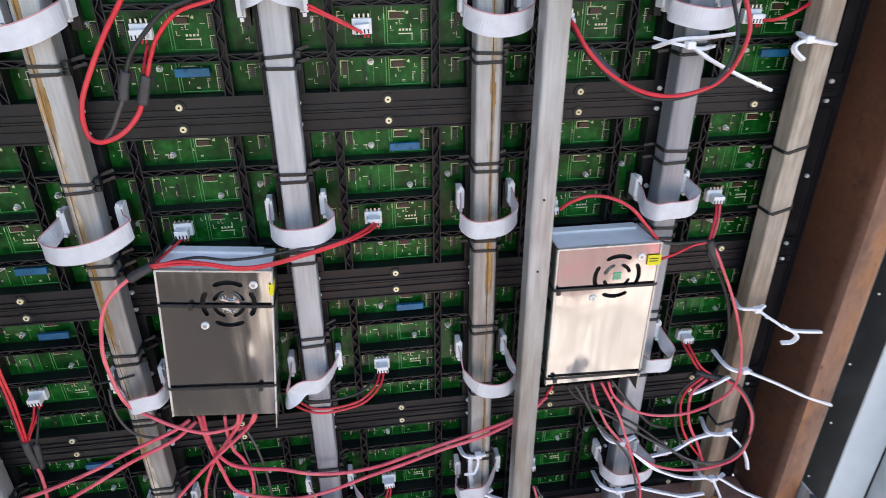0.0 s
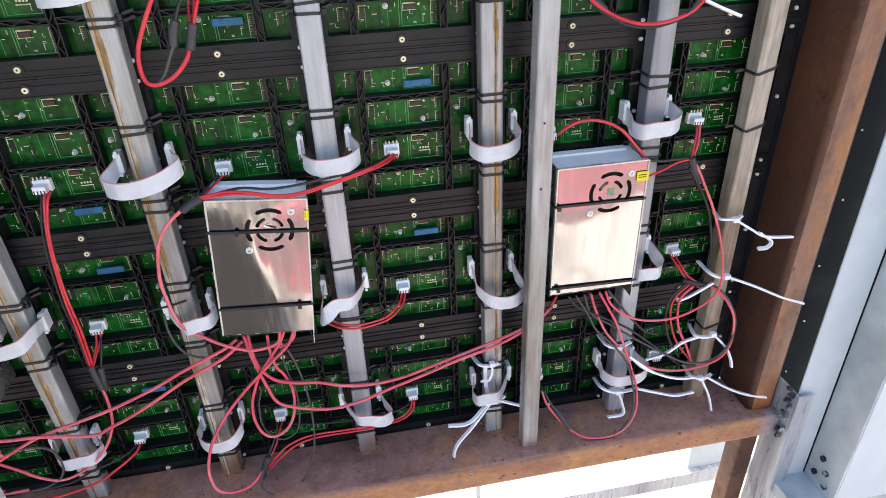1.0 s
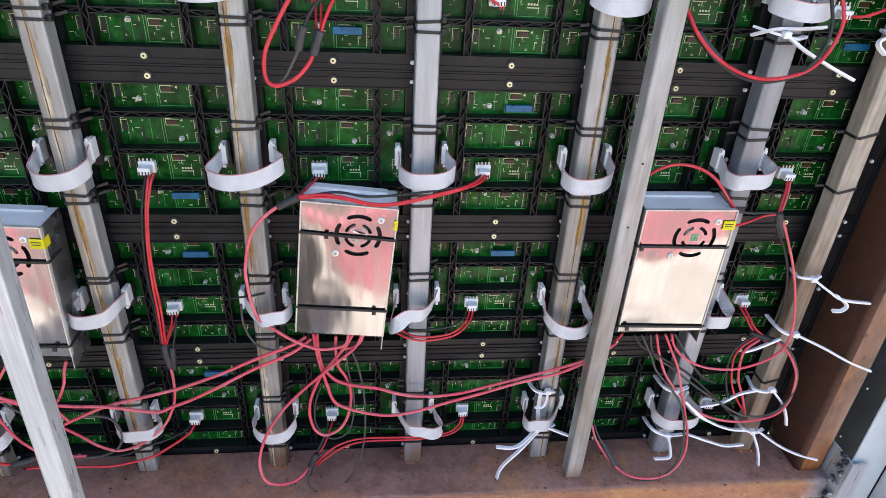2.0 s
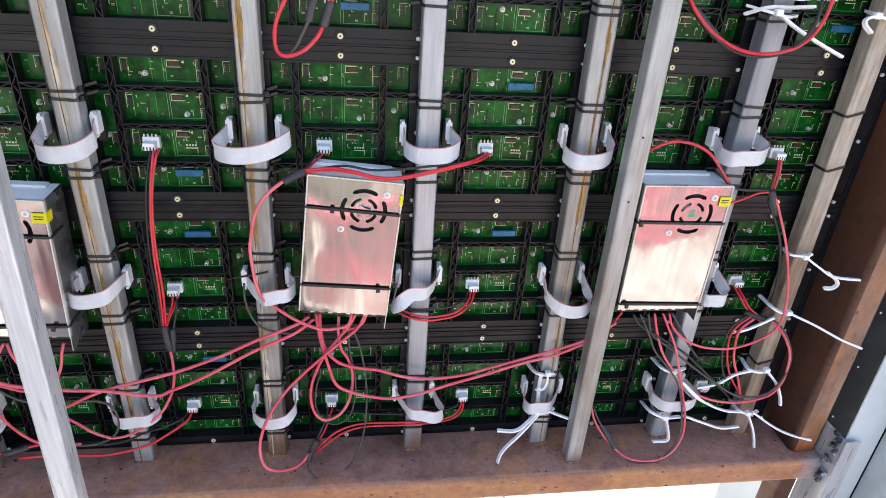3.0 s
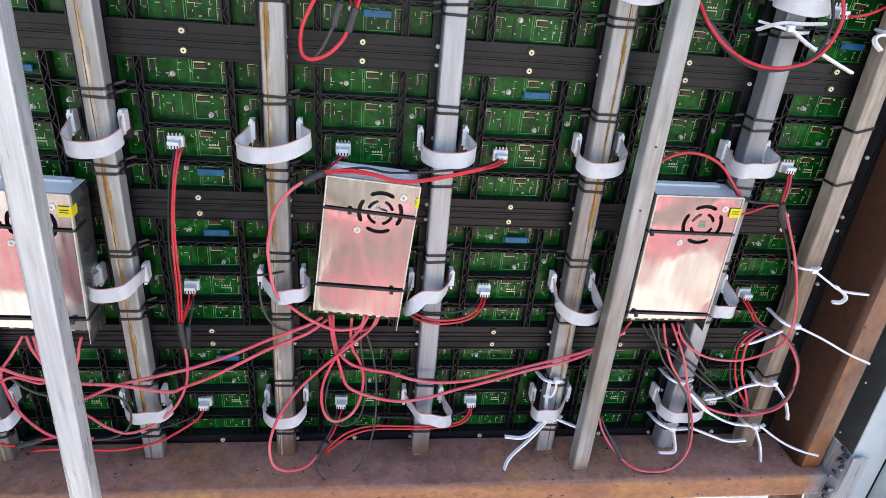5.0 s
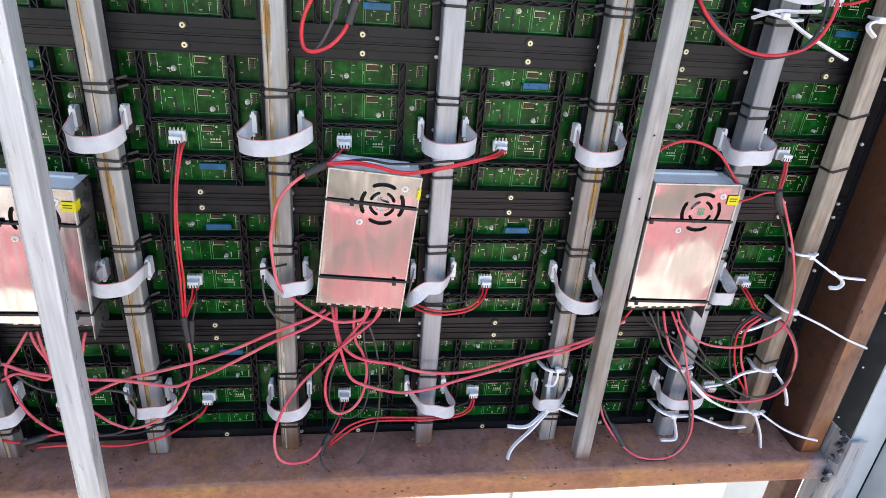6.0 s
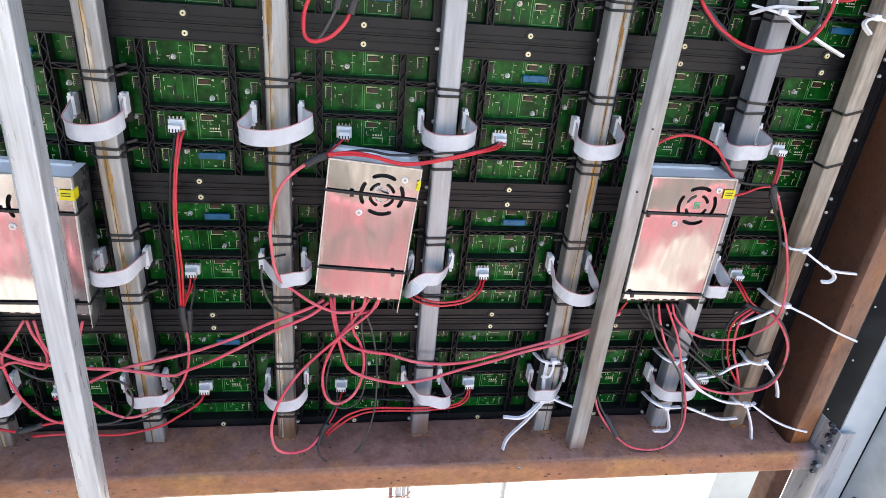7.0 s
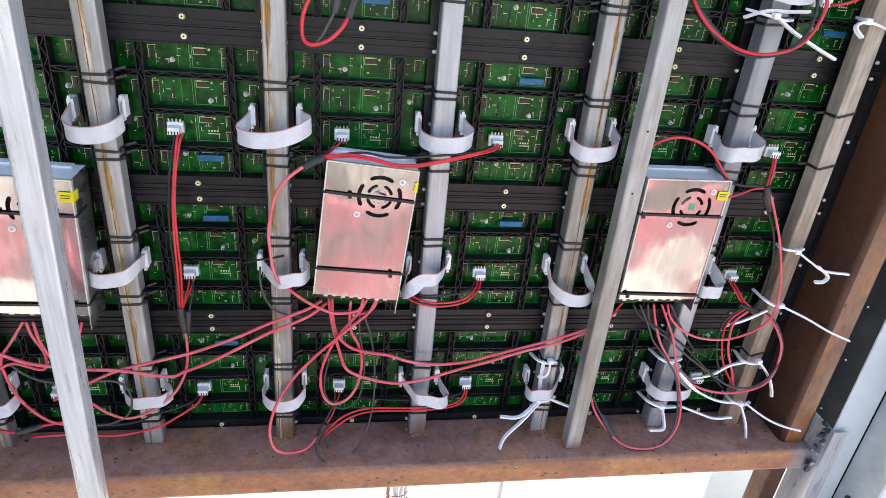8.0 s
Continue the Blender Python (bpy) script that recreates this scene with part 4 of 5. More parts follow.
# ---------------------------------------------------------------- seen under the beam
def below():
    t = thing("steel_rail", pose(0, 0, 0), "galvanised steel rail crossing behind the posts under the beam", "rail")
    part("body", boxes((0.40, 1.7, 0.085, 0.125, 0.545, 0.582), bev=0.003), M_POST, t)
    for x in (0.43, 1.2):
        part("leg", boxes((x, x + 0.03, 0.09, 0.12, 0.0, 0.545), bev=0.002), M_POST, t)
    t = thing("sheet_panel", pose(0, 0, 0), "pale grey sheet standing on the rail behind the post", "sheet")
    part("sheet", boxes((0.755, 0.900, 0.098, 0.102, 0.582, 0.90), bev=0.001), M_PANEL, t)
    for x, w, lab in ((-0.32, 0.011, "thin pale pipe standing on the ground behind the beam"), (0.312, 0.010, "thin grey pipe standing on the ground behind the beam")):
        t = thing("pipe", pose(x, 0.10, 0), lab, "pipe", "pipes behind the beam")
        part("body", cyl(bmesh.new(), w / 2, w / 2, 0.88, pose(0, 0, 0.44), 12), M_POST, t)
    t = thing("bar_bundle", pose(0.107, 0.10, 0), "bundle of pale and rusty steel bars tied with wire", "steel bars")
    rnd = random.Random(4)
    for dx, r, m in ((-0.014, 0.0035, M_RUST), (0.0, 0.006, M_POST), (0.011, 0.004, M_POST), (0.019, 0.003, M_POST)):
        part("bar", cyl(bmesh.new(), r, r, 0.88, pose(dx, rnd.uniform(-0.006, 0.006), 0.44), 10), m, t)
    for z in (0.63, 0.645, 0.66, 0.60):
        part("tie_wire", wire_bm([(-0.022, -0.006, z), (-0.005, -0.012, z + 0.004), (0.012, -0.011, z + 0.002), (0.025, -0.004, z + 0.008)], 0.0012, 4), M_RUST, t)


below()

# ---- cables ----

def strap_bm(pts):
    """A flat nylon strap, 4.8 mm wide, along the points."""
    return sweep(bmesh.new(), spline(pts, 5), [(-0.0024, -0.0014), (0.0024, -0.0014), (0.0024, 0.0014), (-0.0024, 0.0014)])


# plugs pressed into the power sockets
rp = random.Random(21)
plug = None
for c in range(-2, 4):
    for r in range(0, 4):
        if (c, r) in ((-2, 3), (-1, 3)):
            continue
        m = pose(CX + D * c - 0.0205, 0, CZ + D * r - 0.0195) @ pose(0, 0, 0, 0, rp.uniform(-4, 4), 0) @ Matrix.Diagonal((0.9, 1, 0.88, 1))
        if plug is None:
            plug = thing("power_plug", m, "white four-way plug with red and black leads in its socket", "plug", "plugs in the module sockets")
            part("body", boxes((-0.0082, 0.0082, -0.0075, 0.0038, -0.0062, 0.0050), bev=0.0007), M_WHITE, plug)
            for k in range(4):
                part("slot", boxes((-0.0071 + k * 0.0042, -0.0055 + k * 0.0042, -0.0078, -0.0070, -0.0055, -0.0005)), M_DARK, plug)
            for k in range(4):
                x = -0.0063 + k * 0.0042
                part("lead", wire_bm([(x, -0.002, -0.005), (x, -0.003, -0.008), (x * 0.9, -0.004, -0.011)], 0.0011, 3), M_BLACKW if k < 2 else M_RED, plug)
        else:
            copy_thing(plug, m)

c = thing("power_cable", pose(0, 0, 0), "two faded red supply wires running across the tubes", "cable")
part("wire", wire_bm([(-0.023, -0.04, 1.175), (-0.042, -0.045, 1.165), (-0.089, -0.05, 1.147), (-0.132, -0.05, 1.125), (-0.183, -0.05, 1.104), (-0.219, -0.05, 1.093), (-0.279, -0.05, 1.076), (-0.324, -0.05, 1.054), (-0.366, -0.05, 1.029)], 0.00216), M_PINKRED, c, smooth=True)
part("wire", wire_bm([(-0.017, -0.04, 1.171), (-0.043, -0.046, 1.153), (-0.089, -0.052, 1.134), (-0.132, -0.055, 1.11), (-0.169, -0.055, 1.089), (-0.198, -0.055, 1.076), (-0.22, -0.055, 1.068), (-0.277, -0.055, 1.079), (-0.32, -0.056, 1.083), (-0.377, -0.058, 1.094), (-0.411, -0.06, 1.112)], 0.00216), M_PINKRED, c, smooth=True)

c = thing("power_cable", pose(0, 0, 0), "two long faded red wires linking two power supplies", "cable")
part("wire", wire_bm([(-0.01, -0.035, 1.176), (-0.009, -0.038, 1.148), (-0.003, -0.041, 1.123), (0.012, -0.044, 1.105), (0.035, -0.045, 1.096), (0.066, -0.045, 1.09), (0.098, -0.045, 1.078), (0.138, -0.044, 1.072), (0.178, -0.043, 1.075), (0.218, -0.041, 1.085), (0.281, -0.04, 1.103), (0.335, -0.042, 1.123), (0.368, -0.043, 1.141), (0.379, -0.045, 1.156)], 0.00216), M_PINKRED, c, smooth=True)
part("wire", wire_bm([(-0.015, -0.035, 1.176), (-0.01, -0.04, 1.14), (-0, -0.044, 1.097), (0.009, -0.049, 1.072), (0.028, -0.05, 1.059), (0.06, -0.05, 1.048), (0.087, -0.05, 1.045), (0.123, -0.049, 1.051), (0.162, -0.048, 1.064), (0.209, -0.046, 1.077), (0.257, -0.045, 1.093), (0.312, -0.045, 1.109), (0.357, -0.045, 1.133), (0.383, -0.045, 1.159)], 0.00216), M_PINKRED, c, smooth=True)

c = thing("power_cable", pose(0, 0, 0), "red and black lead with heat shrink, looped on the beam", "cable")
part("wire", wire_bm([(0.047, -0.04, 1.177), (0.037, -0.044, 1.158), (0.012, -0.049, 1.137), (-0.01, -0.05, 1.116), (-0.032, -0.05, 1.093), (-0.055, -0.052, 1.067), (-0.073, -0.059, 1.043), (-0.085, -0.065, 1.02), (-0.092, -0.071, 0.995), (-0.092, -0.076, 0.975), (-0.086, -0.079, 0.958), (-0.071, -0.079, 0.95), (-0.052, -0.077, 0.951), (-0.039, -0.069, 0.953), (-0.029, -0.06, 0.96)], 0.00202), M_PINKRED, c, smooth=True)
part("heat_shrink", wire_bm([(-0.032, -0.055, 0.941), (-0.027, -0.052, 0.957), (-0.019, -0.05, 0.974)], 0.00468), M_SHRINK, c, smooth=True)
part("wire", wire_bm([(0.191, -0.004, 0.994), (0.184, -0.015, 0.985), (0.164, -0.026, 0.982), (0.112, -0.034, 0.985), (0.046, -0.041, 0.993), (0.014, -0.046, 0.988), (-0.006, -0.048, 0.973), (-0.022, -0.05, 0.955)], 0.00143), M_RED, c, smooth=True)
part("wire", wire_bm([(0.194, -0.004, 0.992), (0.188, -0.015, 0.982), (0.167, -0.026, 0.978), (0.117, -0.034, 0.98), (0.05, -0.041, 0.987), (0.018, -0.046, 0.982), (-0.004, -0.048, 0.966), (-0.02, -0.05, 0.952)], 0.00143), M_RED, c, smooth=True)
part("wire", wire_bm([(0.002, -0.004, 0.994), (-0.003, -0.021, 0.988), (-0.01, -0.037, 0.977), (-0.024, -0.05, 0.961)], 0.00134), M_RED, c, smooth=True)
part("wire", wire_bm([(-0.005, -0.004, 0.994), (-0.007, -0.021, 0.988), (-0.015, -0.037, 0.977), (-0.027, -0.05, 0.961)], 0.00134), M_GREYW, c, smooth=True)
part("wire", wire_bm([(0.187, -0.004, 0.992), (0.178, -0.014, 0.992), (0.147, -0.02, 0.989), (0.08, -0.02, 0.989), (0.03, -0.014, 0.99), (0.007, -0.006, 0.989)], 0.00134), M_BLACKW, c, smooth=True)
part("wire", wire_bm([(0.033, -0.035, 1.146), (0.041, -0.037, 1.12), (0.048, -0.04, 1.075), (0.049, -0.045, 1.019), (0.043, -0.05, 0.972), (0.028, -0.06, 0.938), (0.004, -0.07, 0.919), (-0.013, -0.075, 0.922), (-0.028, -0.08, 0.945), (-0.031, -0.07, 0.953), (-0.027, -0.06, 0.964)], 0.00143), M_GREYW, c, smooth=True)
part("wire", wire_bm([(0.026, -0.035, 1.156), (0.027, -0.037, 1.12), (0.034, -0.038, 1.074), (0.033, -0.04, 1.036), (0.025, -0.038, 1.004), (0.007, -0.037, 0.99), (-0.01, -0.035, 0.997), (-0.02, -0.033, 1.021), (-0.018, -0.032, 1.055), (-0.01, -0.03, 1.082)], 0.00126), M_GREYW, c, smooth=True)

c = thing("power_cable", pose(0, 0, 0), "red wire looped below a power supply", "cable")
part("wire", wire_bm([(0.035, -0.04, 1.177), (0.026, -0.041, 1.159), (0.012, -0.042, 1.14), (-0.003, -0.044, 1.12), (-0.014, -0.045, 1.098), (-0.023, -0.045, 1.07), (-0.025, -0.045, 1.041), (-0.019, -0.045, 1.016), (-0.006, -0.045, 1.006), (0.012, -0.044, 1.014), (0.024, -0.042, 1.033), (0.03, -0.041, 1.061), (0.03, -0.04, 1.085), (0.024, -0.04, 1.108), (0.016, -0.04, 1.124), (0.013, -0.04, 1.149), (0.014, -0.04, 1.175)], 0.00202), M_PINKRED, c, smooth=True)

c = thing("power_cable", pose(0, 0, 0), "red power lead looped round a tube with grey heat shrink", "cable")
part("wire", wire_bm([(0.03, -0.04, 1.179), (0.026, -0.044, 1.165), (0.012, -0.047, 1.161), (-0.01, -0.05, 1.163), (-0.038, -0.05, 1.177), (-0.059, -0.05, 1.194), (-0.076, -0.05, 1.21), (-0.082, -0.051, 1.231), (-0.084, -0.052, 1.254), (-0.085, -0.052, 1.277), (-0.082, -0.051, 1.299), (-0.077, -0.05, 1.32), (-0.068, -0.049, 1.338), (-0.055, -0.049, 1.352), (-0.039, -0.048, 1.364)], 0.00202), M_PINKRED, c, smooth=True)
part("wire", wire_bm([(0.049, -0.04, 1.178), (0.044, -0.04, 1.164), (0.034, -0.04, 1.156), (0.019, -0.04, 1.153)], 0.00187), M_PINKRED, c, smooth=True)
part("heat_shrink", wire_bm([(-0.042, -0.048, 1.361), (-0.032, -0.049, 1.367), (-0.018, -0.05, 1.374)], 0.00468), M_SHRINK, c, smooth=True)
part("wire", wire_bm([(-0.023, -0.05, 1.372), (-0.011, -0.03, 1.376), (-0.001, -0.004, 1.378)], 0.00134), M_RED, c, smooth=True)
part("wire", wire_bm([(-0.021, -0.05, 1.374), (-0.012, -0.03, 1.38), (-0.004, -0.004, 1.38)], 0.00134), M_BLACKW, c, smooth=True)
part("wire", wire_bm([(-0.019, -0.055, 1.377), (0.009, -0.058, 1.381), (0.034, -0.062, 1.379), (0.06, -0.061, 1.372), (0.086, -0.06, 1.372), (0.126, -0.055, 1.379), (0.159, -0.05, 1.386), (0.181, -0.027, 1.385), (0.194, -0.004, 1.383)], 0.00151), M_RED, c, smooth=True)
part("wire", wire_bm([(-0.018, -0.055, 1.375), (0.009, -0.058, 1.378), (0.034, -0.062, 1.377), (0.06, -0.061, 1.37), (0.086, -0.06, 1.37), (0.126, -0.055, 1.377), (0.159, -0.05, 1.384), (0.183, -0.027, 1.382), (0.197, -0.004, 1.382)], 0.00151), M_RED, c, smooth=True)
part("wire", wire_bm([(-0.018, -0.05, 1.374), (0.022, -0.056, 1.383), (0.053, -0.06, 1.38), (0.086, -0.059, 1.381), (0.119, -0.054, 1.383), (0.153, -0.047, 1.385), (0.176, -0.027, 1.385), (0.189, -0.004, 1.383)], 0.00143), M_BLACKW, c, smooth=True)

c = thing("power_cable", pose(0, 0, 0), "short red and black lead from a module socket behind a tube", "cable")
part("wire", wire_bm([(0.189, -0.004, 1.188), (0.183, -0.019, 1.181), (0.165, -0.035, 1.174), (0.138, -0.04, 1.171), (0.115, -0.045, 1.176), (0.097, -0.032, 1.176), (0.088, -0.02, 1.179)], 0.00143), M_RED, c, smooth=True)
part("wire", wire_bm([(0.194, -0.004, 1.188), (0.187, -0.019, 1.178), (0.168, -0.035, 1.17), (0.139, -0.04, 1.166), (0.115, -0.045, 1.17), (0.093, -0.032, 1.171), (0.083, -0.02, 1.176)], 0.00143), M_RED, c, smooth=True)
part("wire", wire_bm([(0.186, -0.004, 1.188), (0.176, -0.023, 1.185), (0.157, -0.037, 1.184), (0.129, -0.043, 1.185), (0.104, -0.035, 1.181), (0.092, -0.02, 1.183)], 0.00134), M_BLACKW, c, smooth=True)

c = thing("power_cable", pose(0, 0, 0), "thin dark wires beside a tube", "cable")
part("wire", wire_bm([(-0.122, -0.02, 1.219), (-0.105, -0.028, 1.227), (-0.087, -0.032, 1.232), (-0.07, -0.032, 1.236)], 0.00134), M_BLACKW, c, smooth=True)
part("wire", wire_bm([(-0.1, -0.03, 1.219), (-0.1, -0.033, 1.196), (-0.093, -0.036, 1.172), (-0.079, -0.036, 1.155), (-0.047, -0.036, 1.146)], 0.00151), M_GREYW, c, smooth=True)

c = thing("power_cable", pose(0, 0, 0), "long red and black lead hanging down the modules", "cable")
part("wire", wire_bm([(-0.187, -0.004, 1.381), (-0.187, -0.017, 1.373), (-0.19, -0.03, 1.343), (-0.195, -0.032, 1.302), (-0.197, -0.035, 1.259), (-0.199, -0.032, 1.211), (-0.202, -0.03, 1.156)], 0.00151), M_RED, c, smooth=True)
part("wire", wire_bm([(-0.182, -0.004, 1.381), (-0.184, -0.017, 1.372), (-0.188, -0.03, 1.344), (-0.193, -0.032, 1.302), (-0.194, -0.035, 1.259), (-0.195, -0.032, 1.211), (-0.199, -0.03, 1.156)], 0.00151), M_RED, c, smooth=True)
part("wire", wire_bm([(-0.19, -0.004, 1.381), (-0.191, -0.016, 1.371), (-0.195, -0.028, 1.343), (-0.2, -0.03, 1.301), (-0.202, -0.033, 1.258), (-0.202, -0.031, 1.21), (-0.204, -0.03, 1.156)], 0.00151), M_BLACKW, c, smooth=True)
part("wire", wire_bm([(-0.187, -0.004, 1.19), (-0.189, -0.013, 1.179), (-0.195, -0.021, 1.167), (-0.199, -0.03, 1.156)], 0.00134), M_RED, c, smooth=True)
part("wire", wire_bm([(-0.193, -0.004, 1.19), (-0.193, -0.013, 1.179), (-0.197, -0.021, 1.167), (-0.201, -0.03, 1.156)], 0.00134), M_RED, c, smooth=True)
part("wire", wire_bm([(-0.189, -0.004, 1.188), (-0.187, -0.017, 1.177), (-0.191, -0.03, 1.153)], 0.00134), M_BLACKW, c, smooth=True)
part("heat_shrink", wire_bm([(-0.201, -0.03, 1.158), (-0.201, -0.03, 1.143), (-0.199, -0.03, 1.121)], 0.00432), M_SHRINK, c, smooth=True)
part("heat_shrink", wire_bm([(-0.193, -0.028, 1.152), (-0.194, -0.028, 1.137), (-0.196, -0.028, 1.117)], 0.00378), M_SHRINK, c, smooth=True)
part("wire", wire_bm([(-0.199, -0.03, 1.123), (-0.198, -0.032, 1.1), (-0.2, -0.034, 1.074), (-0.205, -0.04, 1.055), (-0.219, -0.047, 1.032), (-0.25, -0.05, 1.006), (-0.28, -0.05, 0.995), (-0.304, -0.05, 1.005), (-0.322, -0.05, 1.023), (-0.343, -0.05, 1.042)], 0.00187), M_PINKRED, c, smooth=True)

c = thing("power_cable", pose(0, 0, 0), "red and black lead from the lowest module socket", "cable")
part("wire", wire_bm([(-0.193, -0.004, 0.993), (-0.2, -0.017, 0.987), (-0.227, -0.031, 0.975), (-0.25, -0.039, 0.967), (-0.293, -0.046, 0.962), (-0.324, -0.05, 0.966), (-0.363, -0.05, 0.969), (-0.405, -0.05, 0.967)], 0.00185), M_RED, c, smooth=True)
part("wire", wire_bm([(-0.197, -0.004, 0.994), (-0.205, -0.019, 0.994), (-0.226, -0.035, 0.995), (-0.246, -0.042, 0.994), (-0.274, -0.05, 0.987), (-0.318, -0.05, 0.984), (-0.359, -0.05, 0.99)], 0.00151), M_BLACKW, c, smooth=True)
part("wire", wire_bm([(-0.328, -0.05, 1.051), (-0.309, -0.05, 1.059), (-0.289, -0.05, 1.058), (-0.276, -0.05, 1.049), (-0.271, -0.05, 1.026), (-0.279, -0.05, 1.002), (-0.299, -0.05, 0.988), (-0.325, -0.05, 0.984), (-0.36, -0.05, 0.987)], 0.00168), M_GREYW, c, smooth=True)

c = thing("power_cable", pose(0, 0, 0), "bundle of red and black wires below a power supply", "cable")
part("wire", wire_bm([(-0.384, -0.04, 1.145), (-0.401, -0.043, 1.118), (-0.416, -0.046, 1.096), (-0.416, -0.049, 1.075), (-0.41, -0.05, 1.044), (-0.396, -0.05, 1.014), (-0.37, -0.05, 0.99), (-0.324, -0.05, 0.987)], 0.00187), M_PINKRED, c, smooth=True)
part("wire", wire_bm([(-0.373, -0.04, 1.145), (-0.368, -0.045, 1.119), (-0.357, -0.05, 1.097), (-0.344, -0.05, 1.074), (-0.331, -0.05, 1.051)], 0.00187), M_PINKRED, c, smooth=True)
part("wire", wire_bm([(-0.381, -0.04, 1.145), (-0.376, -0.044, 1.127), (-0.364, -0.048, 1.1), (-0.37, -0.05, 1.079), (-0.401, -0.05, 1.089), (-0.422, -0.05, 1.08)], 0.00187), M_PINKRED, c, smooth=True)
part("wire", wire_bm([(-0.317, -0.04, 1.144), (-0.32, -0.045, 1.132), (-0.323, -0.05, 1.114), (-0.336, -0.05, 1.088), (-0.352, -0.05, 1.07)], 0.00187), M_PINKRED, c, smooth=True)
part("wire", wire_bm([(-0.444, -0.05, 0.981), (-0.421, -0.05, 0.976), (-0.388, -0.05, 0.986), (-0.352, -0.05, 0.993)], 0.00185), M_RED, c, smooth=True)
part("heat_shrink", wire_bm([(-0.421, -0.05, 0.975), (-0.404, -0.05, 0.98), (-0.389, -0.05, 0.986)], 0.00405), M_SHRINK, c, smooth=True)
part("wire", wire_bm([(-0.413, -0.04, 1.081), (-0.397, -0.04, 1.063), (-0.376, -0.04, 1.052), (-0.346, -0.04, 1.048)], 0.00168), M_GREYW, c, smooth=True)

c = thing("power_cable", pose(0, 0, 0), "red and grey wires looped wide across the end tubes", "cable")
part("wire", wire_bm([(0.439, -0.04, 1.169), (0.448, -0.042, 1.14), (0.465, -0.044, 1.102), (0.487, -0.046, 1.073), (0.51, -0.048, 1.048), (0.538, -0.05, 1.027), (0.576, -0.053, 1.016), (0.611, -0.057, 1.019), (0.642, -0.06, 1.033), (0.656, -0.058, 1.058), (0.654, -0.056, 1.099), (0.642, -0.052, 1.126), (0.625, -0.046, 1.147), (0.608, -0.04, 1.156)], 0.00187), M_PINKRED, c, smooth=True)
part("wire", wire_bm([(0.43, -0.04, 1.169), (0.442, -0.042, 1.135), (0.473, -0.044, 1.112), (0.516, -0.046, 1.078), (0.56, -0.048, 1.047), (0.593, -0.051, 1.027), (0.624, -0.055, 1.025), (0.644, -0.059, 1.041), (0.656, -0.058, 1.067), (0.656, -0.056, 1.099), (0.643, -0.052, 1.129), (0.627, -0.046, 1.149), (0.61, -0.04, 1.158)], 0.00168), M_GREYW, c, smooth=True)

c = thing("power_cable", pose(0, 0, 0), "red and grey wires looped down over the beam", "cable")
part("wire", wire_bm([(0.451, -0.04, 1.169), (0.465, -0.045, 1.142), (0.478, -0.049, 1.116), (0.492, -0.052, 1.077), (0.51, -0.054, 1.026), (0.516, -0.061, 1), (0.515, -0.07, 0.969), (0.501, -0.077, 0.944), (0.474, -0.082, 0.934), (0.437, -0.081, 0.938), (0.414, -0.07, 0.949), (0.396, -0.058, 0.967), (0.383, -0.049, 0.987), (0.378, -0.04, 1.005)], 0.00173), M_PINKRED, c, smooth=True)
part("wire", wire_bm([(0.418, -0.04, 1.169), (0.436, -0.045, 1.137), (0.449, -0.049, 1.111), (0.478, -0.052, 1.078), (0.498, -0.054, 1.048), (0.51, -0.061, 1.005), (0.51, -0.07, 0.969), (0.497, -0.077, 0.945), (0.473, -0.082, 0.93), (0.44, -0.081, 0.933), (0.42, -0.07, 0.947), (0.403, -0.058, 0.967), (0.389, -0.049, 0.987), (0.381, -0.04, 1.005)], 0.00151), M_GREYW, c, smooth=True)
part("heat_shrink", wire_bm([(0.413, -0.07, 0.951), (0.403, -0.06, 0.966), (0.397, -0.05, 0.976)], 0.00405), M_SHRINK, c, smooth=True)

c = thing("power_cable", pose(0, 0, 0), "red and black lead with grey heat shrink beside the end tube", "cable")
part("wire", wire_bm([(0.46, -0.04, 1.169), (0.468, -0.044, 1.149), (0.488, -0.048, 1.13), (0.52, -0.051, 1.117), (0.564, -0.053, 1.116), (0.602, -0.055, 1.134), (0.622, -0.052, 1.156), (0.621, -0.05, 1.193), (0.609, -0.048, 1.237), (0.592, -0.046, 1.28), (0.577, -0.043, 1.311), (0.566, -0.039, 1.334), (0.558, -0.035, 1.346)], 0.00173), M_PINKRED, c, smooth=True)
part("wire", wire_bm([(0.556, -0.035, 1.336), (0.583, -0.037, 1.292), (0.596, -0.039, 1.259), (0.607, -0.038, 1.213), (0.611, -0.034, 1.183), (0.605, -0.03, 1.156)], 0.00187), M_BLACKW, c, smooth=True)
part("heat_shrink", wire_bm([(0.556, -0.035, 1.349), (0.562, -0.035, 1.336), (0.574, -0.035, 1.316)], 0.00495), M_SHRINK, c, smooth=True)
part("wire", wire_bm([(0.576, -0.004, 1.378), (0.571, -0.014, 1.368), (0.563, -0.025, 1.356), (0.556, -0.035, 1.347)], 0.00151), M_RED, c, smooth=True)
part("wire", wire_bm([(0.58, -0.004, 1.378), (0.575, -0.014, 1.366), (0.567, -0.025, 1.354), (0.558, -0.035, 1.348)], 0.00151), M_PINKRED, c, smooth=True)
part("wire", wire_bm([(0.556, -0.035, 1.347), (0.536, -0.038, 1.346), (0.516, -0.042, 1.34), (0.498, -0.045, 1.336)], 0.00151), M_RED, c, smooth=True)
part("wire", wire_bm([(0.553, -0.035, 1.349), (0.534, -0.039, 1.351), (0.511, -0.043, 1.353), (0.492, -0.046, 1.359), (0.475, -0.048, 1.373), (0.463, -0.05, 1.384)], 0.00185), M_BLACKW, c, smooth=True)
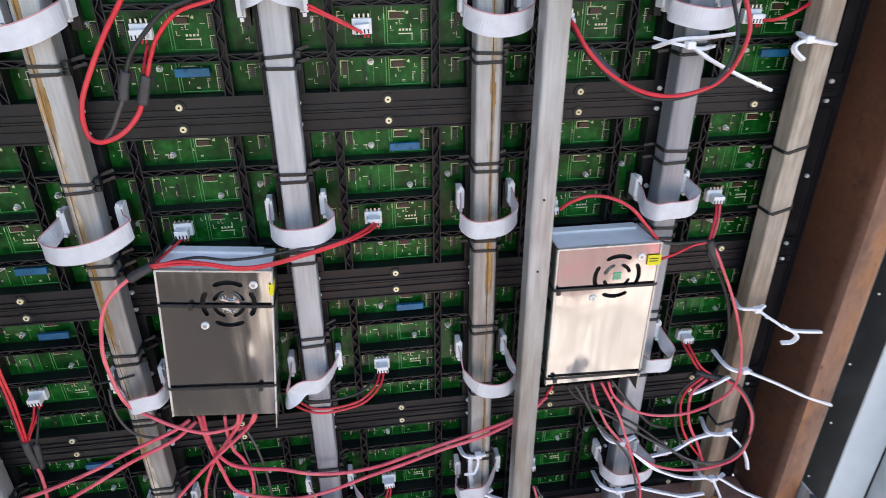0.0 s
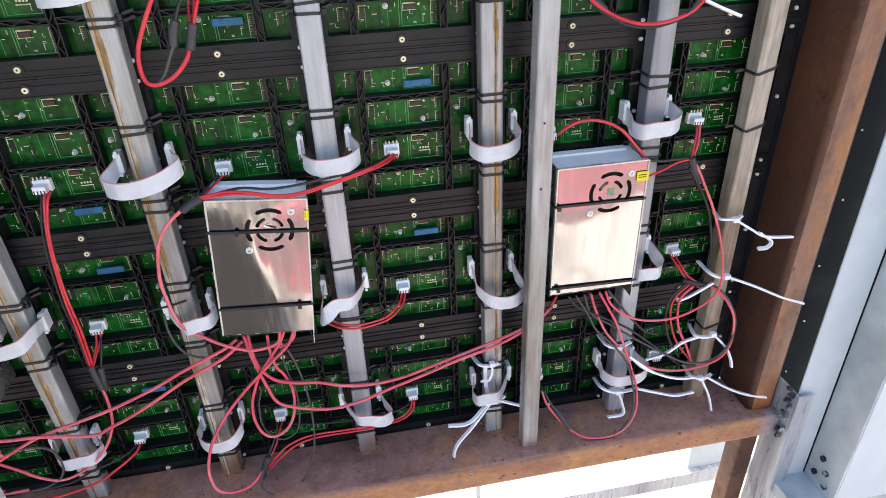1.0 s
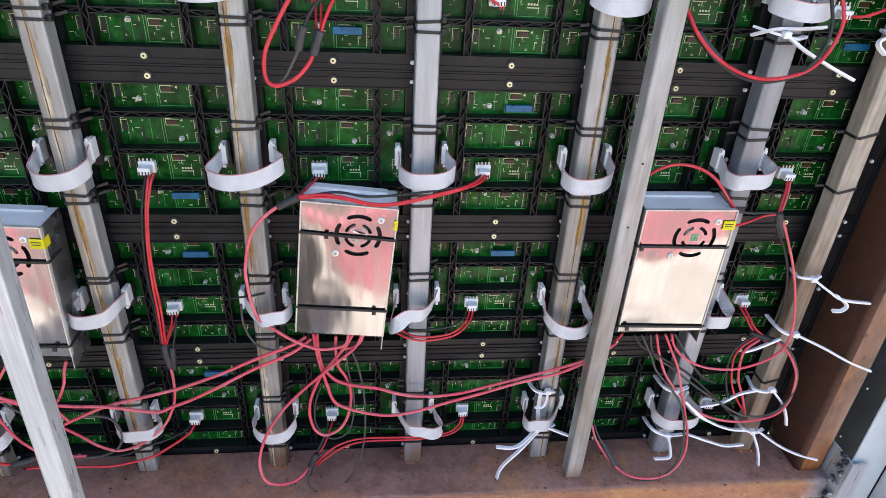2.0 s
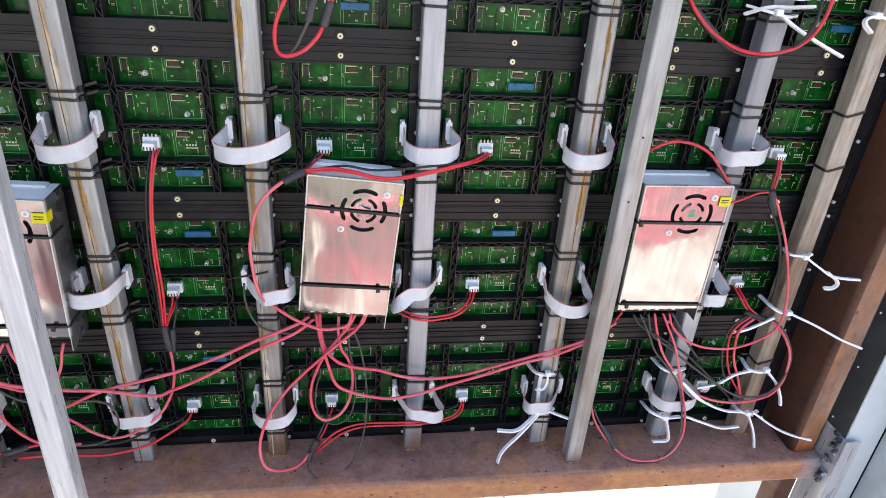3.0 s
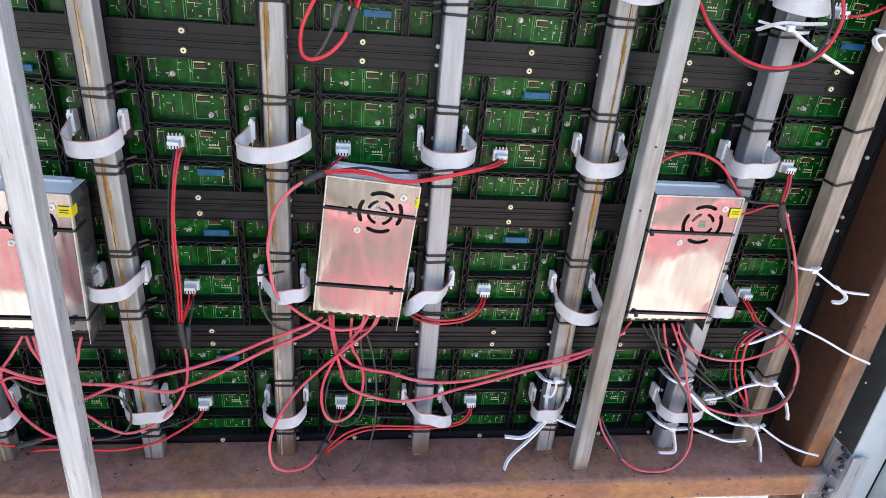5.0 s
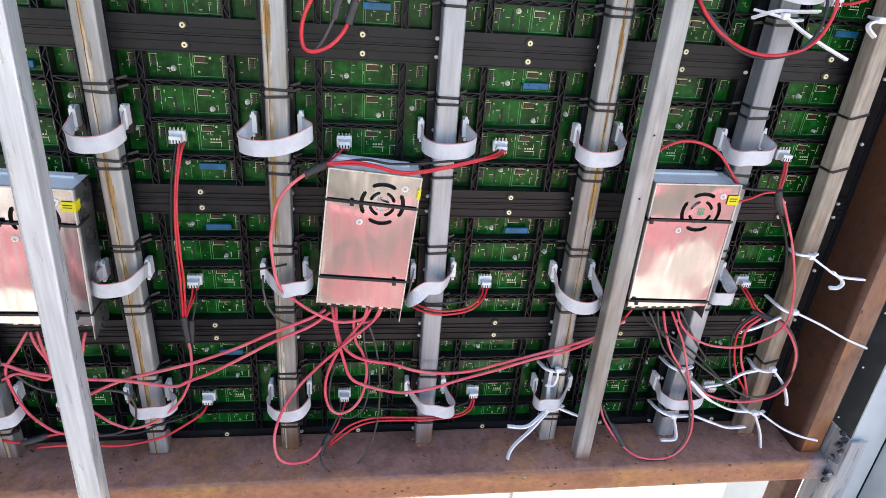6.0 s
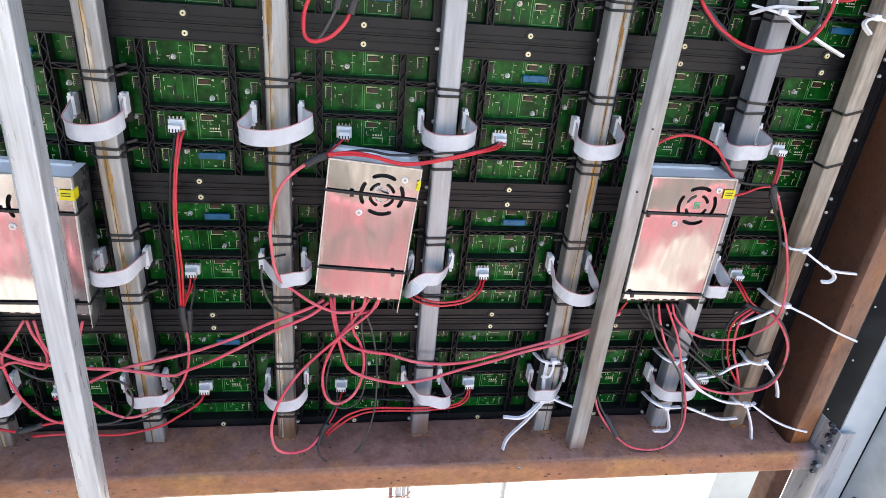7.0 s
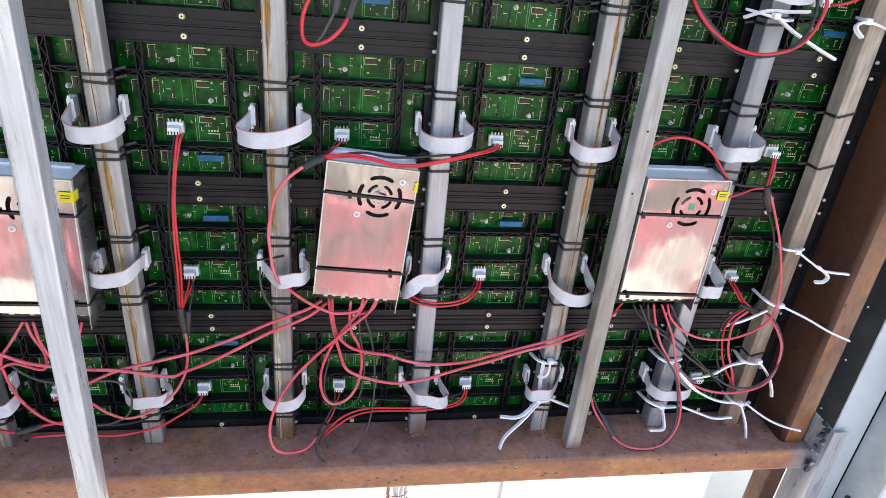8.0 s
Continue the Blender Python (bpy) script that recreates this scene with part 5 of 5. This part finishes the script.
part("wire", wire_bm([(0.486, -0.05, 1.364), (0.473, -0.047, 1.379), (0.456, -0.045, 1.398), (0.436, -0.037, 1.408), (0.414, -0.03, 1.409), (0.396, -0.025, 1.401), (0.387, -0.02, 1.391)], 0.00185), M_RED, c, smooth=True)

c = thing("power_cable", pose(0, 0, 0), "tangled red and black lead beside the end tube", "cable")
part("wire", wire_bm([(0.575, -0.004, 1.189), (0.578, -0.021, 1.18), (0.585, -0.033, 1.168), (0.603, -0.04, 1.156)], 0.00151), M_RED, c, smooth=True)
part("wire", wire_bm([(0.569, -0.004, 1.189), (0.573, -0.021, 1.18), (0.582, -0.033, 1.165), (0.6, -0.04, 1.152)], 0.00151), M_RED, c, smooth=True)
part("heat_shrink", wire_bm([(0.575, -0.035, 1.164), (0.595, -0.037, 1.158), (0.615, -0.04, 1.152)], 0.0045), M_BLACKW, c, smooth=True)
part("wire", wire_bm([(0.584, -0.04, 1.16), (0.566, -0.042, 1.145), (0.559, -0.044, 1.126), (0.566, -0.044, 1.091), (0.581, -0.042, 1.058), (0.605, -0.04, 1.024)], 0.00151), M_RED, c, smooth=True)
part("wire", wire_bm([(0.59, -0.04, 1.156), (0.573, -0.042, 1.14), (0.571, -0.044, 1.116), (0.578, -0.044, 1.086), (0.595, -0.042, 1.053), (0.613, -0.04, 1.012)], 0.00185), M_PINKRED, c, smooth=True)
part("wire", wire_bm([(0.579, -0.04, 1.163), (0.557, -0.042, 1.142), (0.553, -0.045, 1.112), (0.566, -0.042, 1.069), (0.589, -0.04, 1.029)], 0.00168), M_BLACKW, c, smooth=True)

c = thing("power_cable", pose(0, 0, 0), "black and grey wires below a power supply", "cable")
part("wire", wire_bm([(0.408, -0.04, 1.169), (0.422, -0.042, 1.15), (0.455, -0.044, 1.13), (0.497, -0.045, 1.103), (0.544, -0.045, 1.061), (0.59, -0.045, 1.017)], 0.00168), M_BLACKW, c, smooth=True)
part("wire", wire_bm([(0.464, -0.04, 1.169), (0.488, -0.035, 1.135), (0.513, -0.03, 1.102), (0.537, -0.025, 1.075), (0.562, -0.02, 1.061)], 0.00185), M_GREYW, c, smooth=True)
part("wire", wire_bm([(0.389, -0.045, 1.175), (0.384, -0.042, 1.161), (0.379, -0.04, 1.147)], 0.00168), M_RED, c, smooth=True)

c = thing("power_cable", pose(0, 0, 0), "red and black lead hanging in a loop with heat shrink", "cable")
part("wire", wire_bm([(0.017, -0.05, 1.627), (0.007, -0.052, 1.609), (-0.01, -0.053, 1.585), (-0.028, -0.055, 1.555), (-0.04, -0.057, 1.529), (-0.041, -0.058, 1.506), (-0.032, -0.06, 1.499), (-0.015, -0.057, 1.504), (-0.001, -0.053, 1.517), (0.006, -0.05, 1.53)], 0.00216), M_RED, c, smooth=True)
part("wire", wire_bm([(-0.029, -0.057, 1.499), (-0.022, -0.055, 1.507), (-0.015, -0.054, 1.52), (-0.008, -0.052, 1.534)], 0.00185), M_GREYW, c, smooth=True)
part("heat_shrink", wire_bm([(-0.009, -0.05, 1.531), (-0.006, -0.05, 1.544), (-0.002, -0.05, 1.554)], 0.0045), M_SHRINK, c, smooth=True)
part("heat_shrink", wire_bm([(0.005, -0.05, 1.527), (0.009, -0.05, 1.539), (0.013, -0.05, 1.55)], 0.00468), M_SHRINK, c, smooth=True)
part("wire", wire_bm([(0.013, -0.05, 1.548), (0.019, -0.05, 1.564), (0.028, -0.05, 1.581), (0.047, -0.052, 1.599), (0.075, -0.056, 1.608), (0.095, -0.06, 1.618)], 0.00173), M_RED, c, smooth=True)
part("wire", wire_bm([(0.01, -0.05, 1.548), (0.007, -0.027, 1.557), (0.006, -0.004, 1.567)], 0.00126), M_RED, c, smooth=True)
part("wire", wire_bm([(0.013, -0.05, 1.548), (0.012, -0.027, 1.558), (0.011, -0.004, 1.567)], 0.00126), M_RED, c, smooth=True)
part("wire", wire_bm([(-0.003, -0.05, 1.552), (0.005, -0.05, 1.568), (0.018, -0.05, 1.583), (0.037, -0.052, 1.6), (0.058, -0.056, 1.608), (0.076, -0.06, 1.617)], 0.00185), M_BLACKW, c, smooth=True)

c = thing("power_cable", pose(0, 0, 0), "red and black lead looped wide over a tube", "cable")
part("wire", wire_bm([(0.371, -0.035, 1.586), (0.376, -0.044, 1.58), (0.388, -0.053, 1.56), (0.408, -0.061, 1.54), (0.434, -0.067, 1.526), (0.459, -0.072, 1.521), (0.485, -0.074, 1.524), (0.508, -0.072, 1.533), (0.523, -0.07, 1.551), (0.531, -0.065, 1.576), (0.527, -0.057, 1.599), (0.521, -0.05, 1.617)], 0.00202), M_RED, c, smooth=True)
part("wire", wire_bm([(0.372, -0.035, 1.581), (0.377, -0.044, 1.574), (0.392, -0.053, 1.554), (0.409, -0.061, 1.537), (0.435, -0.067, 1.522), (0.46, -0.072, 1.518), (0.486, -0.074, 1.523), (0.504, -0.072, 1.533), (0.516, -0.07, 1.551), (0.52, -0.065, 1.574), (0.516, -0.057, 1.597), (0.511, -0.05, 1.617)], 0.00187), M_BLACKW, c, smooth=True)
part("heat_shrink", wire_bm([(0.39, -0.048, 1.56), (0.401, -0.054, 1.548), (0.415, -0.06, 1.535)], 0.0045), M_SHRINK, c, smooth=True)

c = thing("power_cable", pose(0, 0, 0), "red lead from an upper module socket", "cable")
part("wire", wire_bm([(0.191, -0.004, 1.572), (0.178, -0.015, 1.582), (0.162, -0.023, 1.591), (0.147, -0.03, 1.6)], 0.00143), M_RED, c, smooth=True)
part("wire", wire_bm([(0.195, -0.004, 1.571), (0.179, -0.015, 1.58), (0.163, -0.023, 1.589), (0.147, -0.03, 1.597)], 0.00143), M_RED, c, smooth=True)

c = thing("power_cable", pose(0, 0, 0), "red lead running behind the end tube", "cable")
part("wire", wire_bm([(0.579, -0.004, 1.574), (0.589, -0.015, 1.576), (0.607, -0.017, 1.583), (0.632, -0.01, 1.594)], 0.00168), M_RED, c, smooth=True)

c = thing("cable_tie", pose(0, 0, 0), "white nylon cable tie round a tube with a bent tail", "cable tie", "white ties")
part("loop", strap_bm([(0.282, -0.01, 1.064), (0.286, -0.036, 1.07), (0.3, -0.037, 1.066), (0.313, -0.036, 1.068)]), M_WTIE, c)
part("tail", strap_bm([(0.303, -0.04, 1.071), (0.302, -0.043, 1.058), (0.296, -0.047, 1.048), (0.285, -0.05, 1.052)]), M_WTIE, c)
part("lock", boxes((0.2988, 0.3072, -0.0440, -0.0360, 1.0675, 1.0745), bev=0.0012), M_WTIE, c)
part("tail", strap_bm([(0.294, -0.038, 1.07), (0.294, -0.038, 1.039), (0.297, -0.038, 1.012)]), M_WTIE, c)

c = thing("cable_tie", pose(0, 0, 0), "white nylon cable tie round a tube foot with long tails", "cable tie", "white ties")
part("loop", strap_bm([(0.286, -0.02, 0.992), (0.289, -0.038, 0.999), (0.307, -0.038, 0.995), (0.325, -0.03, 0.997)]), M_WTIE, c)
part("tail", strap_bm([(0.296, -0.04, 0.998), (0.264, -0.06, 0.986), (0.234, -0.06, 0.987)]), M_WTIE, c)
part("lock", boxes((0.2918, 0.3002, -0.0440, -0.0360, 0.9945, 1.0015), bev=0.0012), M_WTIE, c)
part("tail", strap_bm([(0.299, -0.04, 0.996), (0.272, -0.053, 0.972), (0.244, -0.063, 0.946), (0.237, -0.07, 0.915)]), M_WTIE, c)
part("tail", strap_bm([(0.3, -0.04, 1.009), (0.322, -0.045, 1), (0.346, -0.05, 0.992)]), M_WTIE, c)

c = thing("cable_tie", pose(0, 0, 0), "white nylon cable tie on the end tube with a forked tail", "cable tie", "white ties")
part("loop", strap_bm([(0.62, -0.01, 1.253), (0.609, -0.042, 1.26), (0.63, -0.044, 1.259), (0.639, -0.042, 1.261)]), M_WTIE, c)
part("tail", strap_bm([(0.629, -0.045, 1.258), (0.648, -0.055, 1.246), (0.667, -0.063, 1.237), (0.715, -0.07, 1.235)]), M_WTIE, c)
part("lock", boxes((0.6248, 0.6332, -0.0490, -0.0410, 1.2545, 1.2615), bev=0.0012), M_WTIE, c)
part("tail", strap_bm([(0.656, -0.06, 1.243), (0.677, -0.06, 1.227), (0.673, -0.06, 1.218), (0.66, -0.06, 1.218)]), M_WTIE, c)

c = thing("cable_tie", pose(0, 0, 0), "white nylon cable tie on the end tube with a straight tail", "cable tie", "white ties")
part("loop", strap_bm([(0.61, -0.01, 1.176), (0.608, -0.045, 1.178), (0.624, -0.048, 1.171), (0.638, -0.045, 1.171)]), M_WTIE, c)
part("tail", strap_bm([(0.631, -0.05, 1.172), (0.667, -0.063, 1.159), (0.702, -0.073, 1.143), (0.737, -0.08, 1.13)]), M_WTIE, c)
part("lock", boxes((0.6268, 0.6352, -0.0540, -0.0460, 1.1685, 1.1755), bev=0.0012), M_WTIE, c)
part("tail", strap_bm([(0.616, -0.045, 1.161), (0.588, -0.042, 1.142), (0.57, -0.04, 1.134)]), M_WTIE, c)

c = thing("cable_tie", pose(0, 0, 0), "white nylon cable tie on the end tube with drooping tail", "cable tie", "white ties")
part("loop", strap_bm([(0.616, -0.01, 1.063), (0.606, -0.044, 1.07), (0.626, -0.046, 1.065), (0.641, -0.04, 1.066)]), M_WTIE, c)
part("tail", strap_bm([(0.632, -0.048, 1.07), (0.654, -0.052, 1.045), (0.664, -0.056, 1.024), (0.666, -0.06, 1.011)]), M_WTIE, c)
part("lock", boxes((0.6278, 0.6362, -0.0520, -0.0440, 1.0665, 1.0735), bev=0.0012), M_WTIE, c)
part("tail", strap_bm([(0.61, -0.046, 1.068), (0.587, -0.044, 1.06), (0.565, -0.042, 1.042), (0.536, -0.04, 1.034)]), M_WTIE, c)

c = thing("cable_tie", pose(0, 0, 0), "white nylon cable tie at the end tube foot with three tails", "cable tie", "white ties")
part("loop", strap_bm([(0.621, -0.01, 0.981), (0.611, -0.046, 0.993), (0.632, -0.048, 0.985), (0.65, -0.04, 0.983)]), M_WTIE, c)
part("tail", strap_bm([(0.626, -0.05, 0.989), (0.64, -0.057, 0.958), (0.647, -0.063, 0.928), (0.649, -0.07, 0.896)]), M_WTIE, c)
part("lock", boxes((0.6218, 0.6302, -0.0540, -0.0460, 0.9855, 0.9925), bev=0.0012), M_WTIE, c)
part("tail", strap_bm([(0.633, -0.05, 0.991), (0.668, -0.06, 0.969), (0.694, -0.07, 0.96), (0.723, -0.08, 0.957)]), M_WTIE, c)
part("tail", strap_bm([(0.618, -0.048, 0.99), (0.585, -0.049, 0.996), (0.546, -0.049, 1.016), (0.503, -0.05, 1.055)]), M_WTIE, c)

c = thing("cable_tie", pose(0, 0, 0), "white nylon cable tie round a tube foot with a hooked tail", "cable tie", "white ties")
part("loop", strap_bm([(0.472, -0.01, 0.985), (0.47, -0.045, 0.996), (0.491, -0.05, 0.988), (0.52, -0.045, 0.983)]), M_WTIE, c)
part("tail", strap_bm([(0.493, -0.05, 0.988), (0.501, -0.053, 0.965), (0.502, -0.057, 0.948), (0.477, -0.06, 0.95)]), M_WTIE, c)
part("lock", boxes((0.4888, 0.4972, -0.0540, -0.0460, 0.9845, 0.9915), bev=0.0012), M_WTIE, c)
part("tail", strap_bm([(0.52, -0.05, 0.99), (0.563, -0.05, 0.971), (0.59, -0.05, 0.961), (0.619, -0.05, 0.962)]), M_WTIE, c)

c = thing("cable_tie", pose(0, 0, 0), "white nylon cable tie round a tube among wires", "cable tie", "white ties")
part("loop", strap_bm([(0.471, -0.01, 1.069), (0.47, -0.042, 1.076), (0.488, -0.044, 1.069), (0.509, -0.038, 1.071)]), M_WTIE, c)
part("tail", strap_bm([(0.488, -0.045, 1.07), (0.512, -0.047, 1.044), (0.536, -0.048, 1.021), (0.564, -0.05, 1.006)]), M_WTIE, c)
part("lock", boxes((0.4838, 0.4922, -0.0490, -0.0410, 1.0665, 1.0735), bev=0.0012), M_WTIE, c)

c = thing("cable_tie", pose(0, 0, 0), "white nylon cable ties crossed round a tube below a ribbon", "cable tie", "white ties")
part("loop", strap_bm([(0.465, -0.02, 1.554), (0.478, -0.04, 1.564), (0.503, -0.04, 1.565), (0.539, -0.03, 1.566)]), M_WTIE, c)
part("loop", strap_bm([(0.465, -0.02, 1.563), (0.479, -0.04, 1.56), (0.501, -0.042, 1.556), (0.52, -0.03, 1.556)]), M_WTIE, c)
part("tail", strap_bm([(0.488, -0.045, 1.56), (0.51, -0.05, 1.546), (0.541, -0.055, 1.531), (0.569, -0.06, 1.519)]), M_WTIE, c)
part("lock", boxes((0.4838, 0.4922, -0.0490, -0.0410, 1.5565, 1.5635), bev=0.0012), M_WTIE, c)

c = thing("cable_tie", pose(0, 0, 0), "white nylon cable tie on the end tube with a short hook", "cable tie", "white ties")
part("loop", strap_bm([(0.616, -0.015, 1.563), (0.607, -0.043, 1.562), (0.621, -0.044, 1.559), (0.647, -0.03, 1.554)]), M_WTIE, c)
part("tail", strap_bm([(0.605, -0.046, 1.562), (0.593, -0.047, 1.558), (0.592, -0.049, 1.552), (0.602, -0.05, 1.544)]), M_WTIE, c)
part("lock", boxes((0.6008, 0.6092, -0.0500, -0.0420, 1.5585, 1.5655), bev=0.0012), M_WTIE, c)
